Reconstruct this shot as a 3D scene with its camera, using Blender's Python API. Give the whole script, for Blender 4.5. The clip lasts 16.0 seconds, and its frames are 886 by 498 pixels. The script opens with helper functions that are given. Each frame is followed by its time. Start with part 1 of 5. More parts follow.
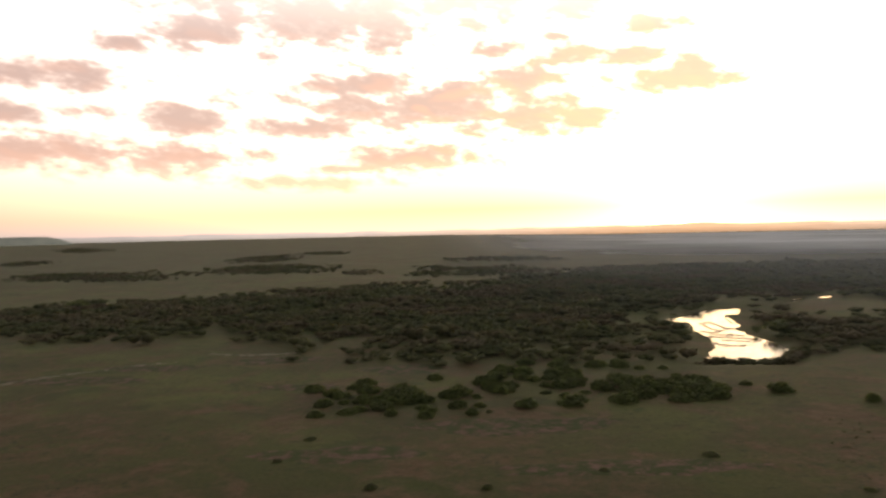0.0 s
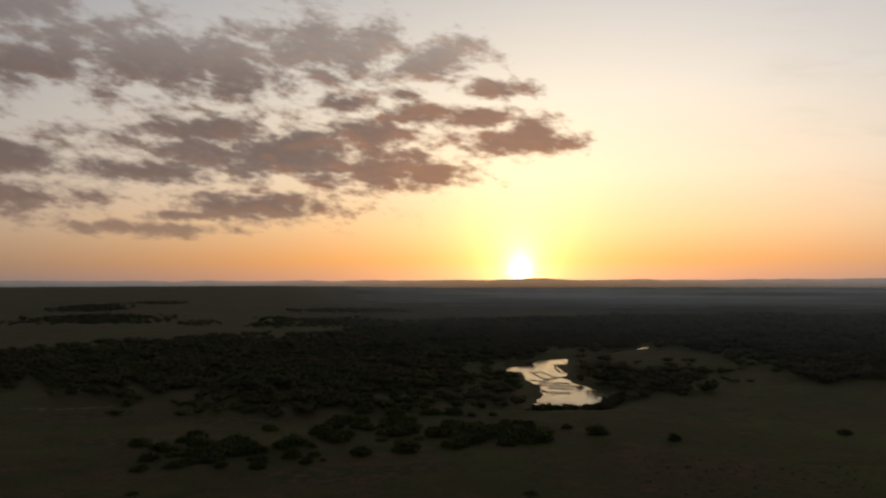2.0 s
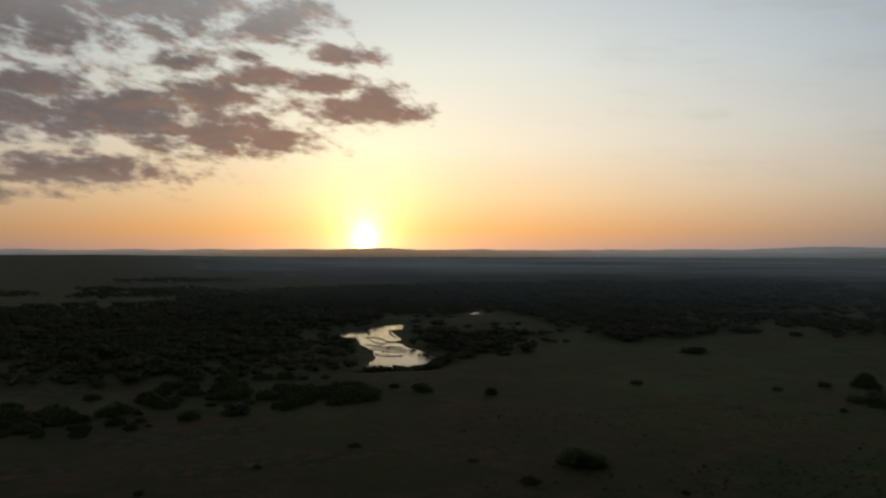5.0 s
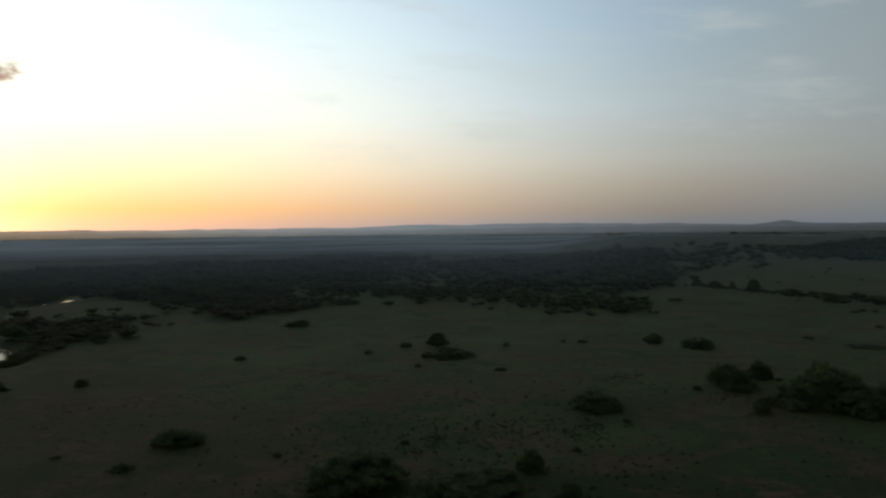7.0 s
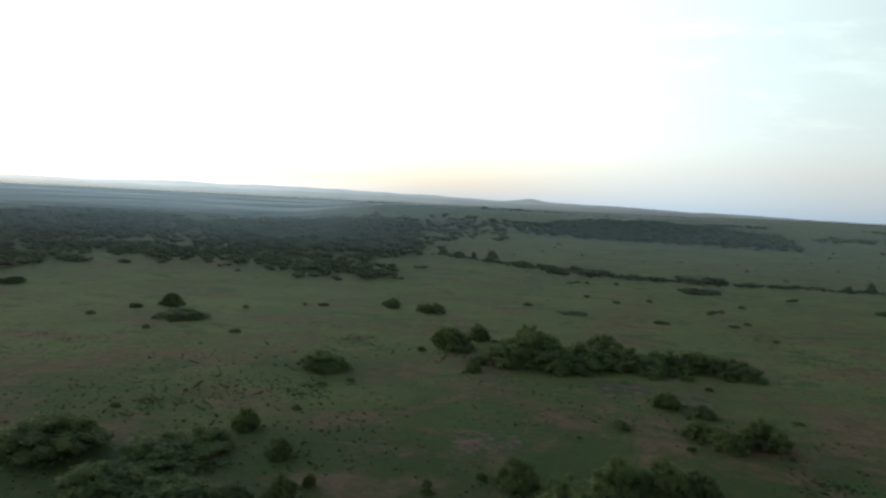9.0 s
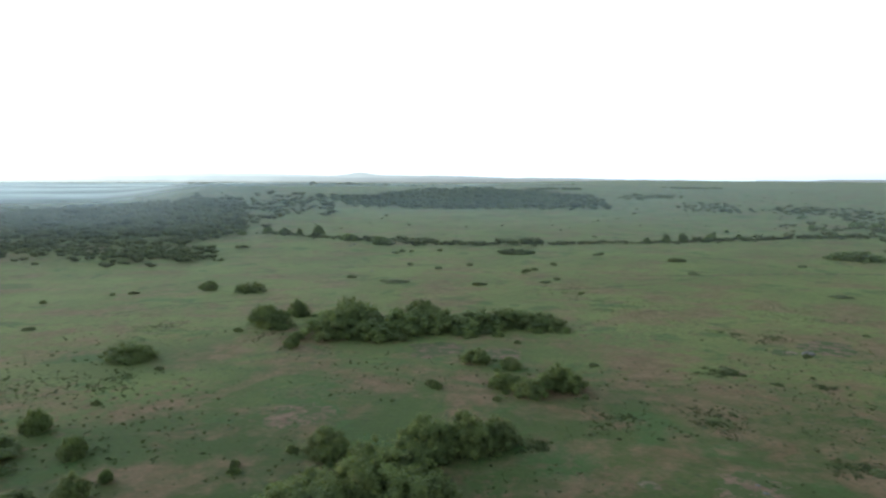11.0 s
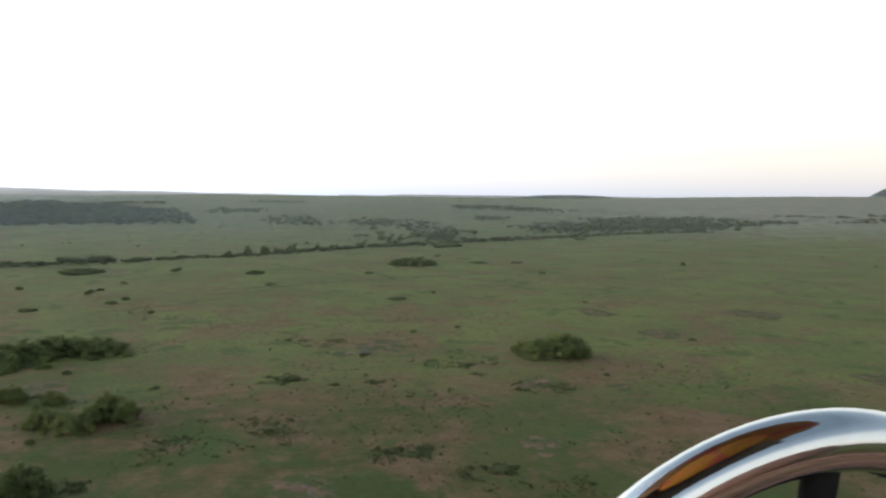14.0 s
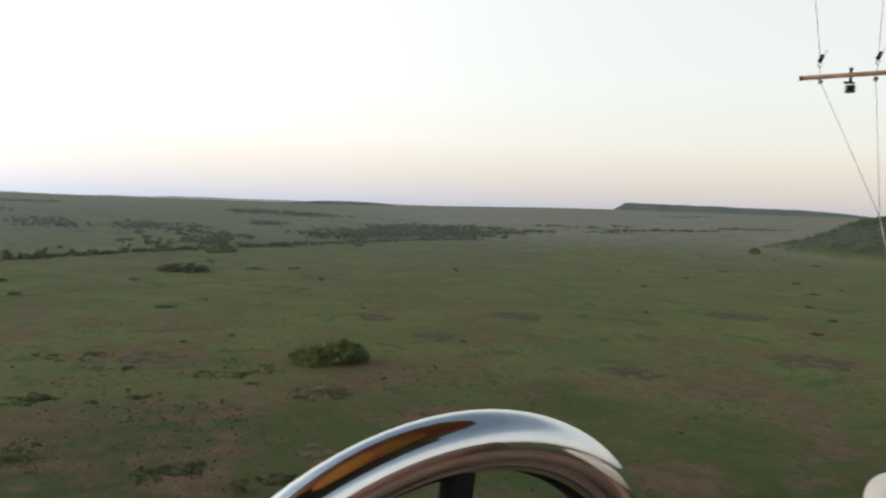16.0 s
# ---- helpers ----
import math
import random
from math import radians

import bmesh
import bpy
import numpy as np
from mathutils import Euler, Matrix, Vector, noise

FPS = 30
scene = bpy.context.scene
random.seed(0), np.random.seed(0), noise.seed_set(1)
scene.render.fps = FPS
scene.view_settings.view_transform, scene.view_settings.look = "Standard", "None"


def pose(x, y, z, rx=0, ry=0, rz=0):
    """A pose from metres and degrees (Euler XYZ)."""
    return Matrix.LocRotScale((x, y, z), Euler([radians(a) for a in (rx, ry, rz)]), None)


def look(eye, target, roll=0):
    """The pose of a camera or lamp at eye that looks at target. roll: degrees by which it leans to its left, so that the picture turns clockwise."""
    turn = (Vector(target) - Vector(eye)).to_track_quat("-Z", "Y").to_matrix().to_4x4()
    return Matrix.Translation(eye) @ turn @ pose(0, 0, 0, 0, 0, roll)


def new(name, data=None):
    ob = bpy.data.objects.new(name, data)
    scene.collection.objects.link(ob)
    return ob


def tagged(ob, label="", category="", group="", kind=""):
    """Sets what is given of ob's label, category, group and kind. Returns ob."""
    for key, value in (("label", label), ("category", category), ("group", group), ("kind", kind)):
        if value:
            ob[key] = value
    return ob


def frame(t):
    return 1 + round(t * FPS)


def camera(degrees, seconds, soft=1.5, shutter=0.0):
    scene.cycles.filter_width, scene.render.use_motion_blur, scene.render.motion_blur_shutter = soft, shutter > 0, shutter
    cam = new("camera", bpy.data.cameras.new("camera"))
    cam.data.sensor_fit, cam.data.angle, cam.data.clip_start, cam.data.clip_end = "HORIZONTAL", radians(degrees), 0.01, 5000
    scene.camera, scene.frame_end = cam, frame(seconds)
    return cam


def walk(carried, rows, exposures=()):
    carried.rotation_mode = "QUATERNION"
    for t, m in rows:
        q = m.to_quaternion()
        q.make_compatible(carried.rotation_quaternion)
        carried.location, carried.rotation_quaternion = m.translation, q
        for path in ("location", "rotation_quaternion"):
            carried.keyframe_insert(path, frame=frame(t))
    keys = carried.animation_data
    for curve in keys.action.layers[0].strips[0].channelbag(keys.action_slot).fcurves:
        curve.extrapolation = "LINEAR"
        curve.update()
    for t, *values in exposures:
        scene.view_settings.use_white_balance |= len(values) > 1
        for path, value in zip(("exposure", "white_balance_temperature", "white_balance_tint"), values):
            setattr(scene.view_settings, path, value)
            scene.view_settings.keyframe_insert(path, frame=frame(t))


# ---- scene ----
# ---------------------------------------------------------------- camera
cam = camera(61.49, 16.0, soft=2.4, shutter=0.4)
walk(cam, [
    (0, pose(-5.34, 35.42, 37.35, 88.60, 1.24, -0.03)),
    (0.5, pose(-4.95, 34.26, 37.21, 90.30, 1.94, -4.94)),
    (1, pose(-4.56, 33.08, 37.03, 91.31, 1.48, -7.38)),
    (1.5, pose(-4.23, 31.91, 36.87, 92.06, 0.82, -9.12)),
    (2, pose(-3.95, 30.72, 36.73, 92.49, 0.15, -11.76)),
    (2.5, pose(-3.70, 29.49, 36.61, 92.53, -0.21, -13.88)),
    (3, pose(-3.46, 28.22, 36.49, 92.22, -0.14, -16.45)),
    (3.2, pose(-3.38, 27.71, 36.45, 91.82, -0.03, -18.48)),
    (5.3, pose(-2.80, 22.30, 35.99, 89.50, -0.12, -26.23)),
    (5.5, pose(-2.75, 21.78, 35.96, 89.34, -0.30, -30.32)),
    (6, pose(-2.68, 20.42, 35.95, 89.08, -0.60, -39.82)),
    (6.5, pose(-2.58, 18.97, 35.95, 88.67, 0.17, -46.55)),
    (7, pose(-2.44, 17.47, 35.97, 88.43, 0.56, -52.60)),
    (7.5, pose(-2.22, 15.93, 35.95, 88.22, -0.43, -57.34)),
    (8, pose(-1.94, 14.39, 35.90, 87.81, -2.04, -61.88)),
    (8.5, pose(-1.66, 12.89, 35.81, 86.99, -2.76, -66.70)),
    (9, pose(-1.42, 11.45, 35.73, 86.16, -3.05, -70.47)),
    (9.2, pose(-1.36, 10.92, 35.70, 85.93, -2.49, -72.32)),
    (11.3, pose(-0.96, 5.67, 35.33, 84.32, -0.11, -86.38)),
    (11.5, pose(-0.89, 5.15, 35.28, 84.17, 0.01, -88.78)),
    (12, pose(-0.60, 3.75, 35.15, 83.58, -0.12, -93.77)),
    (12.5, pose(-0.08, 1.99, 35.00, 83.85, 0.00, -98.57)),
    (13, pose(0.10, 0.12, 34.96, 84.52, 0.21, -103.10)),
    (13.5, pose(0.07, 0.10, 34.98, 85.16, -0.13, -108.37)),
    (14, pose(0.03, 0.11, 35.00, 85.81, -0.68, -113.97)),
    (14.5, pose(0.00, 0.12, 35.02, 86.23, -1.70, -118.71)),
    (15, pose(0.02, 0.05, 35.01, 86.57, -1.78, -122.97)),
    (15.5, pose(0.03, -0.00, 35.00, 86.81, -1.65, -127.23)),
    (16, pose(-0.00, 0.00, 35.00, 86.66, -2.10, -130.79)),
], exposures=[(0.0, 2.05, 8200, 19), (0.5, 1.38, 7700, 18), (1.0, 0.67, 7400, 17), (1.5, 0.22, 7400, 16), (3.0, -0.22, 7900, 13),
              (5.5, -0.2, 6050, 4), (6.0, -0.24, 5950, 2), (6.5, 0.08, 5850, 0), (7.0, 0.38, 5850, -1), (8.0, 1.34, 5850, -4), (9.0, 2.24, 5850, -6),
              (11.5, 3.72, 5900, -6), (12.5, 3.92, 5950, -5), (13.0, 3.93, 6050, -3), (13.5, 3.66, 6250, 2), (14.5, 3.00, 6600, 6), (16.0, 2.88, 6580, 7)])

# ---------------------------------------------------------------- sky and sun
SUN_AZ, SUN_EL = 17.7, 1.0          # degrees, clockwise from +y
sun_dir = Vector((math.sin(radians(SUN_AZ)) * math.cos(radians(SUN_EL)),
                  math.cos(radians(SUN_AZ)) * math.cos(radians(SUN_EL)), math.sin(radians(SUN_EL))))
sun_data = bpy.data.lights.new("sun", "SUN")
sun_data.energy, sun_data.angle, sun_data.color = 0.08, radians(0.6), (1.0, 0.62, 0.36)
sun_lamp = new("sun", sun_data)
sun_lamp.matrix_world = look(sun_dir * 100, (0, 0, 0))


class Tree:
    """Short way to write a node tree."""

    def __init__(self, tree):
        self.t = tree

    def n(self, kind, **sets):
        node = self.t.nodes.new(kind)
        for key, value in sets.items():
            setattr(node, key, value)
        return node

    def put(self, socket, value):
        if isinstance(value, bpy.types.NodeSocket):
            self.t.links.new(value, socket)
        elif value is not None:
            socket.default_value = value

    def math(self, op, a, b=None, c=None):
        node = self.n("ShaderNodeMath", operation=op)
        for i, v in enumerate((a, b, c)):
            self.put(node.inputs[i], v)
        return node.outputs[0]

    def vec(self, op, a, b=None):
        node = self.n("ShaderNodeVectorMath", operation=op)
        self.put(node.inputs[0], a), self.put(node.inputs[1], b)
        return node.outputs[1 if op in ("DOT_PRODUCT", "LENGTH", "DISTANCE") else 0]

    def mix(self, fac, a, b, blend="MIX"):
        node = self.n("ShaderNodeMix", data_type="RGBA", blend_type=blend)
        self.put(node.inputs[0], fac), self.put(node.inputs[6], a), self.put(node.inputs[7], b)
        return node.outputs[2]

    def noise(self, vec, scale, detail=4.0, rough=0.55, dims="3D", distortion=0.0):
        node = self.n("ShaderNodeTexNoise", noise_dimensions=dims)
        self.put(node.inputs["Vector"], vec)
        node.inputs["Scale"].default_value, node.inputs["Detail"].default_value = scale, detail
        node.inputs["Roughness"].default_value, node.inputs["Distortion"].default_value = rough, distortion
        return node.outputs["Fac"]

    def step(self, value, lo, hi, out_lo=0.0, out_hi=1.0):
        node = self.n("ShaderNodeMapRange", interpolation_type="SMOOTHSTEP")
        self.put(node.inputs[0], value)
        for i, v in enumerate((lo, hi, out_lo, out_hi)):
            node.inputs[1 + i].default_value = v
        return node.outputs[0]


world = bpy.data.worlds.new("dawn_sky")
world.use_nodes = True
scene.world = world
world.node_tree.nodes.clear()
W = Tree(world.node_tree)
sky = W.n("ShaderNodeTexSky", sky_type="NISHITA", sun_disc=False, sun_elevation=radians(1.6), sun_rotation=radians(SUN_AZ),
          altitude=1500.0, air_density=1.0, dust_density=1.0, ozone_density=1.5)
coord = W.n("ShaderNodeTexCoord").outputs["Generated"]
xyz = W.n("ShaderNodeSeparateXYZ")
W.put(xyz.inputs[0], coord)
az = W.math("MULTIPLY", W.math("ARCTAN2", xyz.outputs[0], xyz.outputs[1]), 180 / math.pi)
el = W.math("MULTIPLY", W.math("ARCSINE", xyz.outputs[2]), 180 / math.pi)
away = W.math("MULTIPLY", W.math("ARCCOSINE", W.vec("DOT_PRODUCT", coord, tuple(sun_dir))), 180 / math.pi)   # degrees from the sun

def ramp(value, stops):
    node = W.n("ShaderNodeValToRGB")
    W.put(node.inputs[0], value)
    els = node.color_ramp.elements
    els[0].position, els[0].color = stops[0][0] / 45, (*[v / 1.5 for v in stops[0][1]], 1)
    els[1].position, els[1].color = stops[-1][0] / 45, (*[v / 1.5 for v in stops[-1][1]], 1)
    for p, c in stops[1:-1]:
        els.new(p / 45).color = (*[v / 1.5 for v in c], 1)
    return node.outputs[0]


# low dawn air: peach towards the sun, pale rose away from it, dimmer with distance from the sun
high = W.math("DIVIDE", el, 45.0)
sunward = ramp(high, [(0, (0.80, 0.42, 0.32)), (1.6, (1.20, 0.54, 0.18)), (4, (1.32, 0.83, 0.42)), (8, (1.32, 1.08, 0.79)), (14, (1.19, 1.12, 0.98)), (22, (0.88, 0.89, 0.89)), (30, (0.48, 0.57, 0.68)), (45, (0.25, 0.32, 0.41))])
far_side = ramp(high, [(0, (0.42, 0.44, 0.51)), (1.2, (0.66, 0.53, 0.47)), (3, (0.96, 0.76, 0.62)), (5, (1.18, 1.02, 0.88)), (9, (1.20, 1.20, 1.20)), (15, (1.00, 1.11, 1.25)), (22, (0.84, 0.97, 1.17)), (30, (0.48, 0.57, 0.68)), (45, (0.25, 0.32, 0.41))])
anti_side = ramp(high, [(0, (0.66, 0.76, 0.95)), (1.2, (0.84, 0.85, 0.96)), (3, (1.08, 0.99, 0.99)), (5, (1.22, 1.16, 1.13)), (9, (1.27, 1.27, 1.25)), (15, (1.27, 1.28, 1.26)), (22, (1.18, 1.22, 1.22)), (30, (0.48, 0.57, 0.68)), (45, (0.25, 0.32, 0.41))])
shade = W.math("ADD", W.step(away, 72.0, 108.0, 0.062, 0.088), W.math("MULTIPLY", 0.77, W.math("POWER", 2.718, W.math("MULTIPLY", W.math("POWER", W.math("DIVIDE", away, 49.0), 1.6), -1.0))))
# the clear side of the sun is a little brighter than the cloudy one
shade = W.math("MULTIPLY", shade, W.math("SUBTRACT", W.step(az, -10.0, 36.0, 0.96, 1.20), W.step(az, 46.0, 74.0, 0.0, 0.2)))
air = W.mix(W.step(away, 6.0, 54.0), sunward, W.mix(W.step(away, 50.0, 76.0), far_side, anti_side))
air = W.mix(1.0, air, W.math("MULTIPLY", shade, 1.5 / 0.15), "MULTIPLY")
clear = W.mix(0.93, sky.outputs[0], air)
# the bright veil round the sun itself
aside_sun = W.math("SUBTRACT", az, SUN_AZ)
for wide, tall, up, width, power, tint in ((1.0, 0.85, 0.75, 0.26, 80.0, (1.0, 0.85, 0.50)), (1.0, 0.8, 1.15, 0.78, 19.0, (1.0, 0.88, 0.44)),
                                           (0.85, 0.85, 1.7, 2.6, 7.4, (1.0, 0.78, 0.16)), (0.85, 0.75, 2.2, 5.5, 2.0, (0.65, 0.70, 0.52))):
    u, v = W.math("MULTIPLY", aside_sun, wide), W.math("MULTIPLY", W.math("SUBTRACT", el, up), tall)
    off = W.math("SQRT", W.math("ADD", W.math("MULTIPLY", u, u), W.math("MULTIPLY", v, v)))
    veil = W.math("MULTIPLY", W.math("POWER", 2.718, W.math("MULTIPLY", off, -1 / width)), power)
    glow = W.n("ShaderNodeCombineColor")
    for i, v in enumerate(tint):
        W.put(glow.inputs[i], W.math("MULTIPLY", veil, v))
    clear = W.mix(1.0, clear, glow.outputs[0], "ADD")

# clouds: soft banks in azimuth and elevation, frayed by noise
flat = W.n("ShaderNodeCombineXYZ")
W.put(flat.inputs[0], az), W.put(flat.inputs[1], W.math("MULTIPLY", W.math("ADD", el, W.math("MULTIPLY", az, 0.12)), 2.2))
fray = W.noise(flat.outputs[0], 0.34, 5.0, 0.52, distortion=0.3)
soft_fray = W.noise(flat.outputs[0], 0.34, 1.5, 0.45, distortion=0.3)
fray_2 = W.noise(flat.outputs[0], 1.15, 5.0, 0.55)
below = W.n("ShaderNodeCombineXYZ")
W.put(below.inputs[0], az), W.put(below.inputs[1], W.math("MULTIPLY", W.math("ADD", W.math("SUBTRACT", el, 0.55), W.math("MULTIPLY", az, 0.12)), 2.2))
fray_below = W.noise(below.outputs[0], 0.34, 1.5, 0.45, distortion=0.3)
banks = [(-9.84, 15.76, 10.00, 2.17), (-17.65, 14.66, 4.35, 1.30), (3.08, 17.36, 5.22, 1.96), (11.18, 16.93, 3.04, 1.30), (-4.18, 15.52, 3.91, 1.74),
         (-0.44, 9.66, 10.43, 1.83), (-5.85, 11.07, 5.22, 1.13), (6.49, 11.39, 3.04, 1.22), (9.57, 12.62, 2.39, 0.78), (14.37, 12.51, 2.39, 0.78),
         (17.15, 10.60, 4.13, 0.87), (18.88, 11.61, 1.74, 0.96)]
banks += [(10.81, 8.05, 3.04, 0.87), (5.58, 8.54, 4.35, 1.39), (-2.16, 5.71, 5.22, 1.04), (-10.25, 3.81, 4.78, 0.43), (-7.49, 4.83, 2.39, 0.35),
          (-19.00, 8.54, 4.13, 1.22), (-19.33, 5.67, 4.56, 1.09), (-18.36, 18.03, 4.13, 1.04), (15.71, 14.53, 2.17, 0.65), (4.56, 13.49, 2.17, 0.74)]
banks += [(8.72, 14.22, 1.30, 0.43), (-9.86, 7.99, 4.78, 0.87), (-28.57, 6.04, 7.39, 1.22), (-28.75, 11.02, 5.65, 0.96), (-22.55, 13.53, 1.96, 0.65), (-29.48, 8.60, 2.61, 0.78)]
cover = None
for a, e, ra, re in banks:
    u = W.math("DIVIDE", W.math("SUBTRACT", az, a), ra * 1.34)
    v = W.math("DIVIDE", W.math("SUBTRACT", el, e), re * 1.34)
    one = W.math("SUBTRACT", 1.0, W.math("SQRT", W.math("ADD", W.math("MULTIPLY", u, u), W.math("MULTIPLY", v, v))))
    cover = one if cover is None else W.math("MAXIMUM", cover, one)
cover = W.math("ADD", cover, W.math("ADD", W.math("MULTIPLY", W.math("SUBTRACT", fray, 0.5), 2.6), W.math("MULTIPLY", W.math("SUBTRACT", fray_2, 0.5), 1.15)))
cover = W.math("SUBTRACT", cover, W.step(az, 22.5, 28.0, 0.0, 2.5))
dens = W.step(cover, -0.30, 0.55)
flecks = W.step(W.math("ADD", W.math("MULTIPLY", fray, 0.5), W.math("MULTIPLY", fray_2, 0.5)), 0.53, 0.66)
flecks = W.math("MULTIPLY", flecks, W.math("MULTIPLY", W.step(az, 0.0, 14.0, 0.55, 0.0), W.math("MULTIPLY", W.step(el, 2.5, 5.0), W.step(el, 14.0, 20.0, 1.0, 0.0))))
dens = W.math("MAXIMUM", dens, flecks)
near_sun = W.step(away, 6.0, 22.0, 1.0, 0.0)
thick = W.step(cover, -0.25, 0.95)
cloud_rim = W.mix(near_sun, (1.75, 1.50, 1.45, 1), (2.3, 1.30, 0.92, 1))
cloud_core = W.mix(near_sun, (0.92, 0.71, 0.70, 1), (1.30, 0.80, 0.70, 1))
cloud = W.mix(thick, cloud_rim, cloud_core)
lit_below = W.math("MULTIPLY", W.step(W.math("SUBTRACT", soft_fray, fray_below), -0.04, 0.2), W.step(away, 5.0, 32.0, 0.95, 0.12))
lit_below = W.math("MULTIPLY", lit_below, W.math("SUBTRACT", 1.0, W.math("MULTIPLY", thick, 0.45)))
cloud = W.mix(lit_below, cloud, (2.5, 1.16, 0.66, 1))
cloud = W.mix(W.step(away, 7.0, 19.0, 0.6, 0.0), cloud, (2.1, 1.04, 0.70, 1))
cloud = W.mix(W.step(el, 3.0, 8.5, 0.45, 0.0), cloud, (1.75, 1.08, 0.86, 1))
veiled = W.math("MULTIPLY", 0.92, W.math("MULTIPLY", W.step(el, 13.5, 18.0, 1.0, 0.74), W.step(el, 3.0, 6.0, 0.78, 1.0)))
clear = W.mix(W.math("MULTIPLY", dens, veiled), clear, cloud)
# thin high streaks
streak = W.n("ShaderNodeCombineXYZ")
W.put(streak.inputs[0], W.math("MULTIPLY", W.math("ADD", az, W.math("MULTIPLY", el, 1.4)), 0.28)), W.put(streak.inputs[1], el)
cirrus = W.math("MULTIPLY", W.step(W.noise(streak.outputs[0], 0.45, 5.0, 0.6), 0.48, 0.75), W.math("MULTIPLY", W.step(el, 3.0, 8.0), W.step(az, 25.0, 50.0)))
cirrus = W.math("MULTIPLY", cirrus, W.step(az, 75.0, 110.0, 1.0, 0.0))
clear = W.mix(W.math("MULTIPLY", cirrus, 0.32), clear, (3.2, 3.0, 2.7, 1))
back = W.n("ShaderNodeBackground")
W.put(back.inputs[0], clear)
back.inputs[1].default_value = 0.15
W.put(W.n("ShaderNodeOutputWorld").inputs[0], back.outputs[0])


# ---------------------------------------------------------------- materials
def material(name):
    mat = bpy.data.materials.new(name)
    mat.use_nodes = True
    t = Tree(mat.node_tree)
    bsdf = mat.node_tree.nodes["Principled BSDF"]
    return mat, t, bsdf


def rgb(r, g, b):
    return (r, g, b, 1.0)


def bump(t, bsdf, height, strength, distance):
    node = t.n("ShaderNodeBump")
    node.inputs["Strength"].default_value, node.inputs["Distance"].default_value = strength, distance
    t.put(node.inputs["Height"], height)
    t.put(bsdf.inputs["Normal"], node.outputs[0])


def ground_material():
    mat, t, b = material("savanna_ground")
    p = t.n("ShaderNodeNewGeometry").outputs["Position"]
    big, mid = t.noise(p, 0.007, 4, 0.55), t.noise(p, 0.03, 6, 0.6)
    small, fine = t.noise(p, 0.22, 5, 0.65), t.noise(p, 1.3, 4, 0.7)
    grass = t.mix(t.step(mid, 0.42, 0.58), rgb(0.058, 0.070, 0.017), rgb(0.082, 0.096, 0.023))
    grass = t.mix(t.step(big, 0.44, 0.58, 0.0, 0.75), grass, rgb(0.104, 0.092, 0.031))
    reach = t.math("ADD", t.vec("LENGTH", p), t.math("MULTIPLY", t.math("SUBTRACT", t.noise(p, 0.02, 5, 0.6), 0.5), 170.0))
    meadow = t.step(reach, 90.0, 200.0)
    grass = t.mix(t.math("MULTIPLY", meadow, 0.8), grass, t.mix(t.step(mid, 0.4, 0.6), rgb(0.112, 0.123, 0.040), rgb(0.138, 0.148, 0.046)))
    # grass pales with distance: far haze is put into the base colour
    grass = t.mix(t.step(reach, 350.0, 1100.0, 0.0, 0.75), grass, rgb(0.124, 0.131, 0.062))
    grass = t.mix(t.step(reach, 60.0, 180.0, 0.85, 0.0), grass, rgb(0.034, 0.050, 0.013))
    # pinkish-tan far slope, its colour also lightened in place of haze
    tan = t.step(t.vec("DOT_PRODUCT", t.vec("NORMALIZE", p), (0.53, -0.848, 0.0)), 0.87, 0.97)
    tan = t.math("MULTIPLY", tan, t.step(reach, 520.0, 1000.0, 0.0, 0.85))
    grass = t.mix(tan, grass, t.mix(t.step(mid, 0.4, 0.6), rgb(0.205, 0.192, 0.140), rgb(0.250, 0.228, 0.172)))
    lush = t.step(t.noise(p, 0.06, 5, 0.65, distortion=0.8), 0.55, 0.62)
    grass = t.mix(t.math("MULTIPLY", lush, 0.65), grass, rgb(0.046, 0.077, 0.021))
    # dry flats towards the sunrise; glare warmth and vignette darkening are also in this colour
    dry = t.step(t.vec("DOT_PRODUCT", t.vec("NORMALIZE", p), (-0.17, 0.985, 0.0)), 0.55, 0.92)
    dry = t.math("MULTIPLY", dry, t.step(t.noise(p, 0.02, 6, 0.65), 0.36, 0.6, 0.12, 0.75))
    dry = t.math("MULTIPLY", dry, t.step(reach, 230.0, 460.0, 1.0, 0.55))
    grass = t.mix(dry, grass, rgb(0.072, 0.056, 0.027))
    earth = t.mix(t.step(small, 0.38, 0.62), rgb(0.120, 0.063, 0.037), rgb(0.168, 0.096, 0.061))
    bare = t.math("ADD", t.noise(p, 0.045, 7, 0.62, distortion=0.5), t.math("MULTIPLY", t.math("SUBTRACT", small, 0.5), 0.25))
    more = t.math("MULTIPLY", t.math("SUBTRACT", big, 0.5), 0.15)
    col = t.mix(t.math("MULTIPLY", t.step(t.math("ADD", bare, more), 0.465, 0.65), t.step(reach, 120.0, 320.0, 0.8, 0.5)), grass, earth)
    blotch = t.step(t.noise(p, 0.10, 7, 0.66, distortion=0.6), 0.49, 0.69)
    col = t.mix(t.math("MULTIPLY", blotch, t.math("MULTIPLY", t.step(t.noise(p, 0.013, 4, 0.6), 0.40, 0.60, 0.15, 0.8), t.step(reach, 140.0, 340.0, 1.0, 0.5))), col, earth)
    rust = t.math("MULTIPLY", t.step(t.noise(p, 0.4, 6, 0.72), 0.51, 0.60), t.step(t.noise(p, 0.021, 5, 0.65), 0.46, 0.60))
    col = t.mix(t.math("MULTIPLY", rust, 0.7), col, rgb(0.130, 0.070, 0.042))
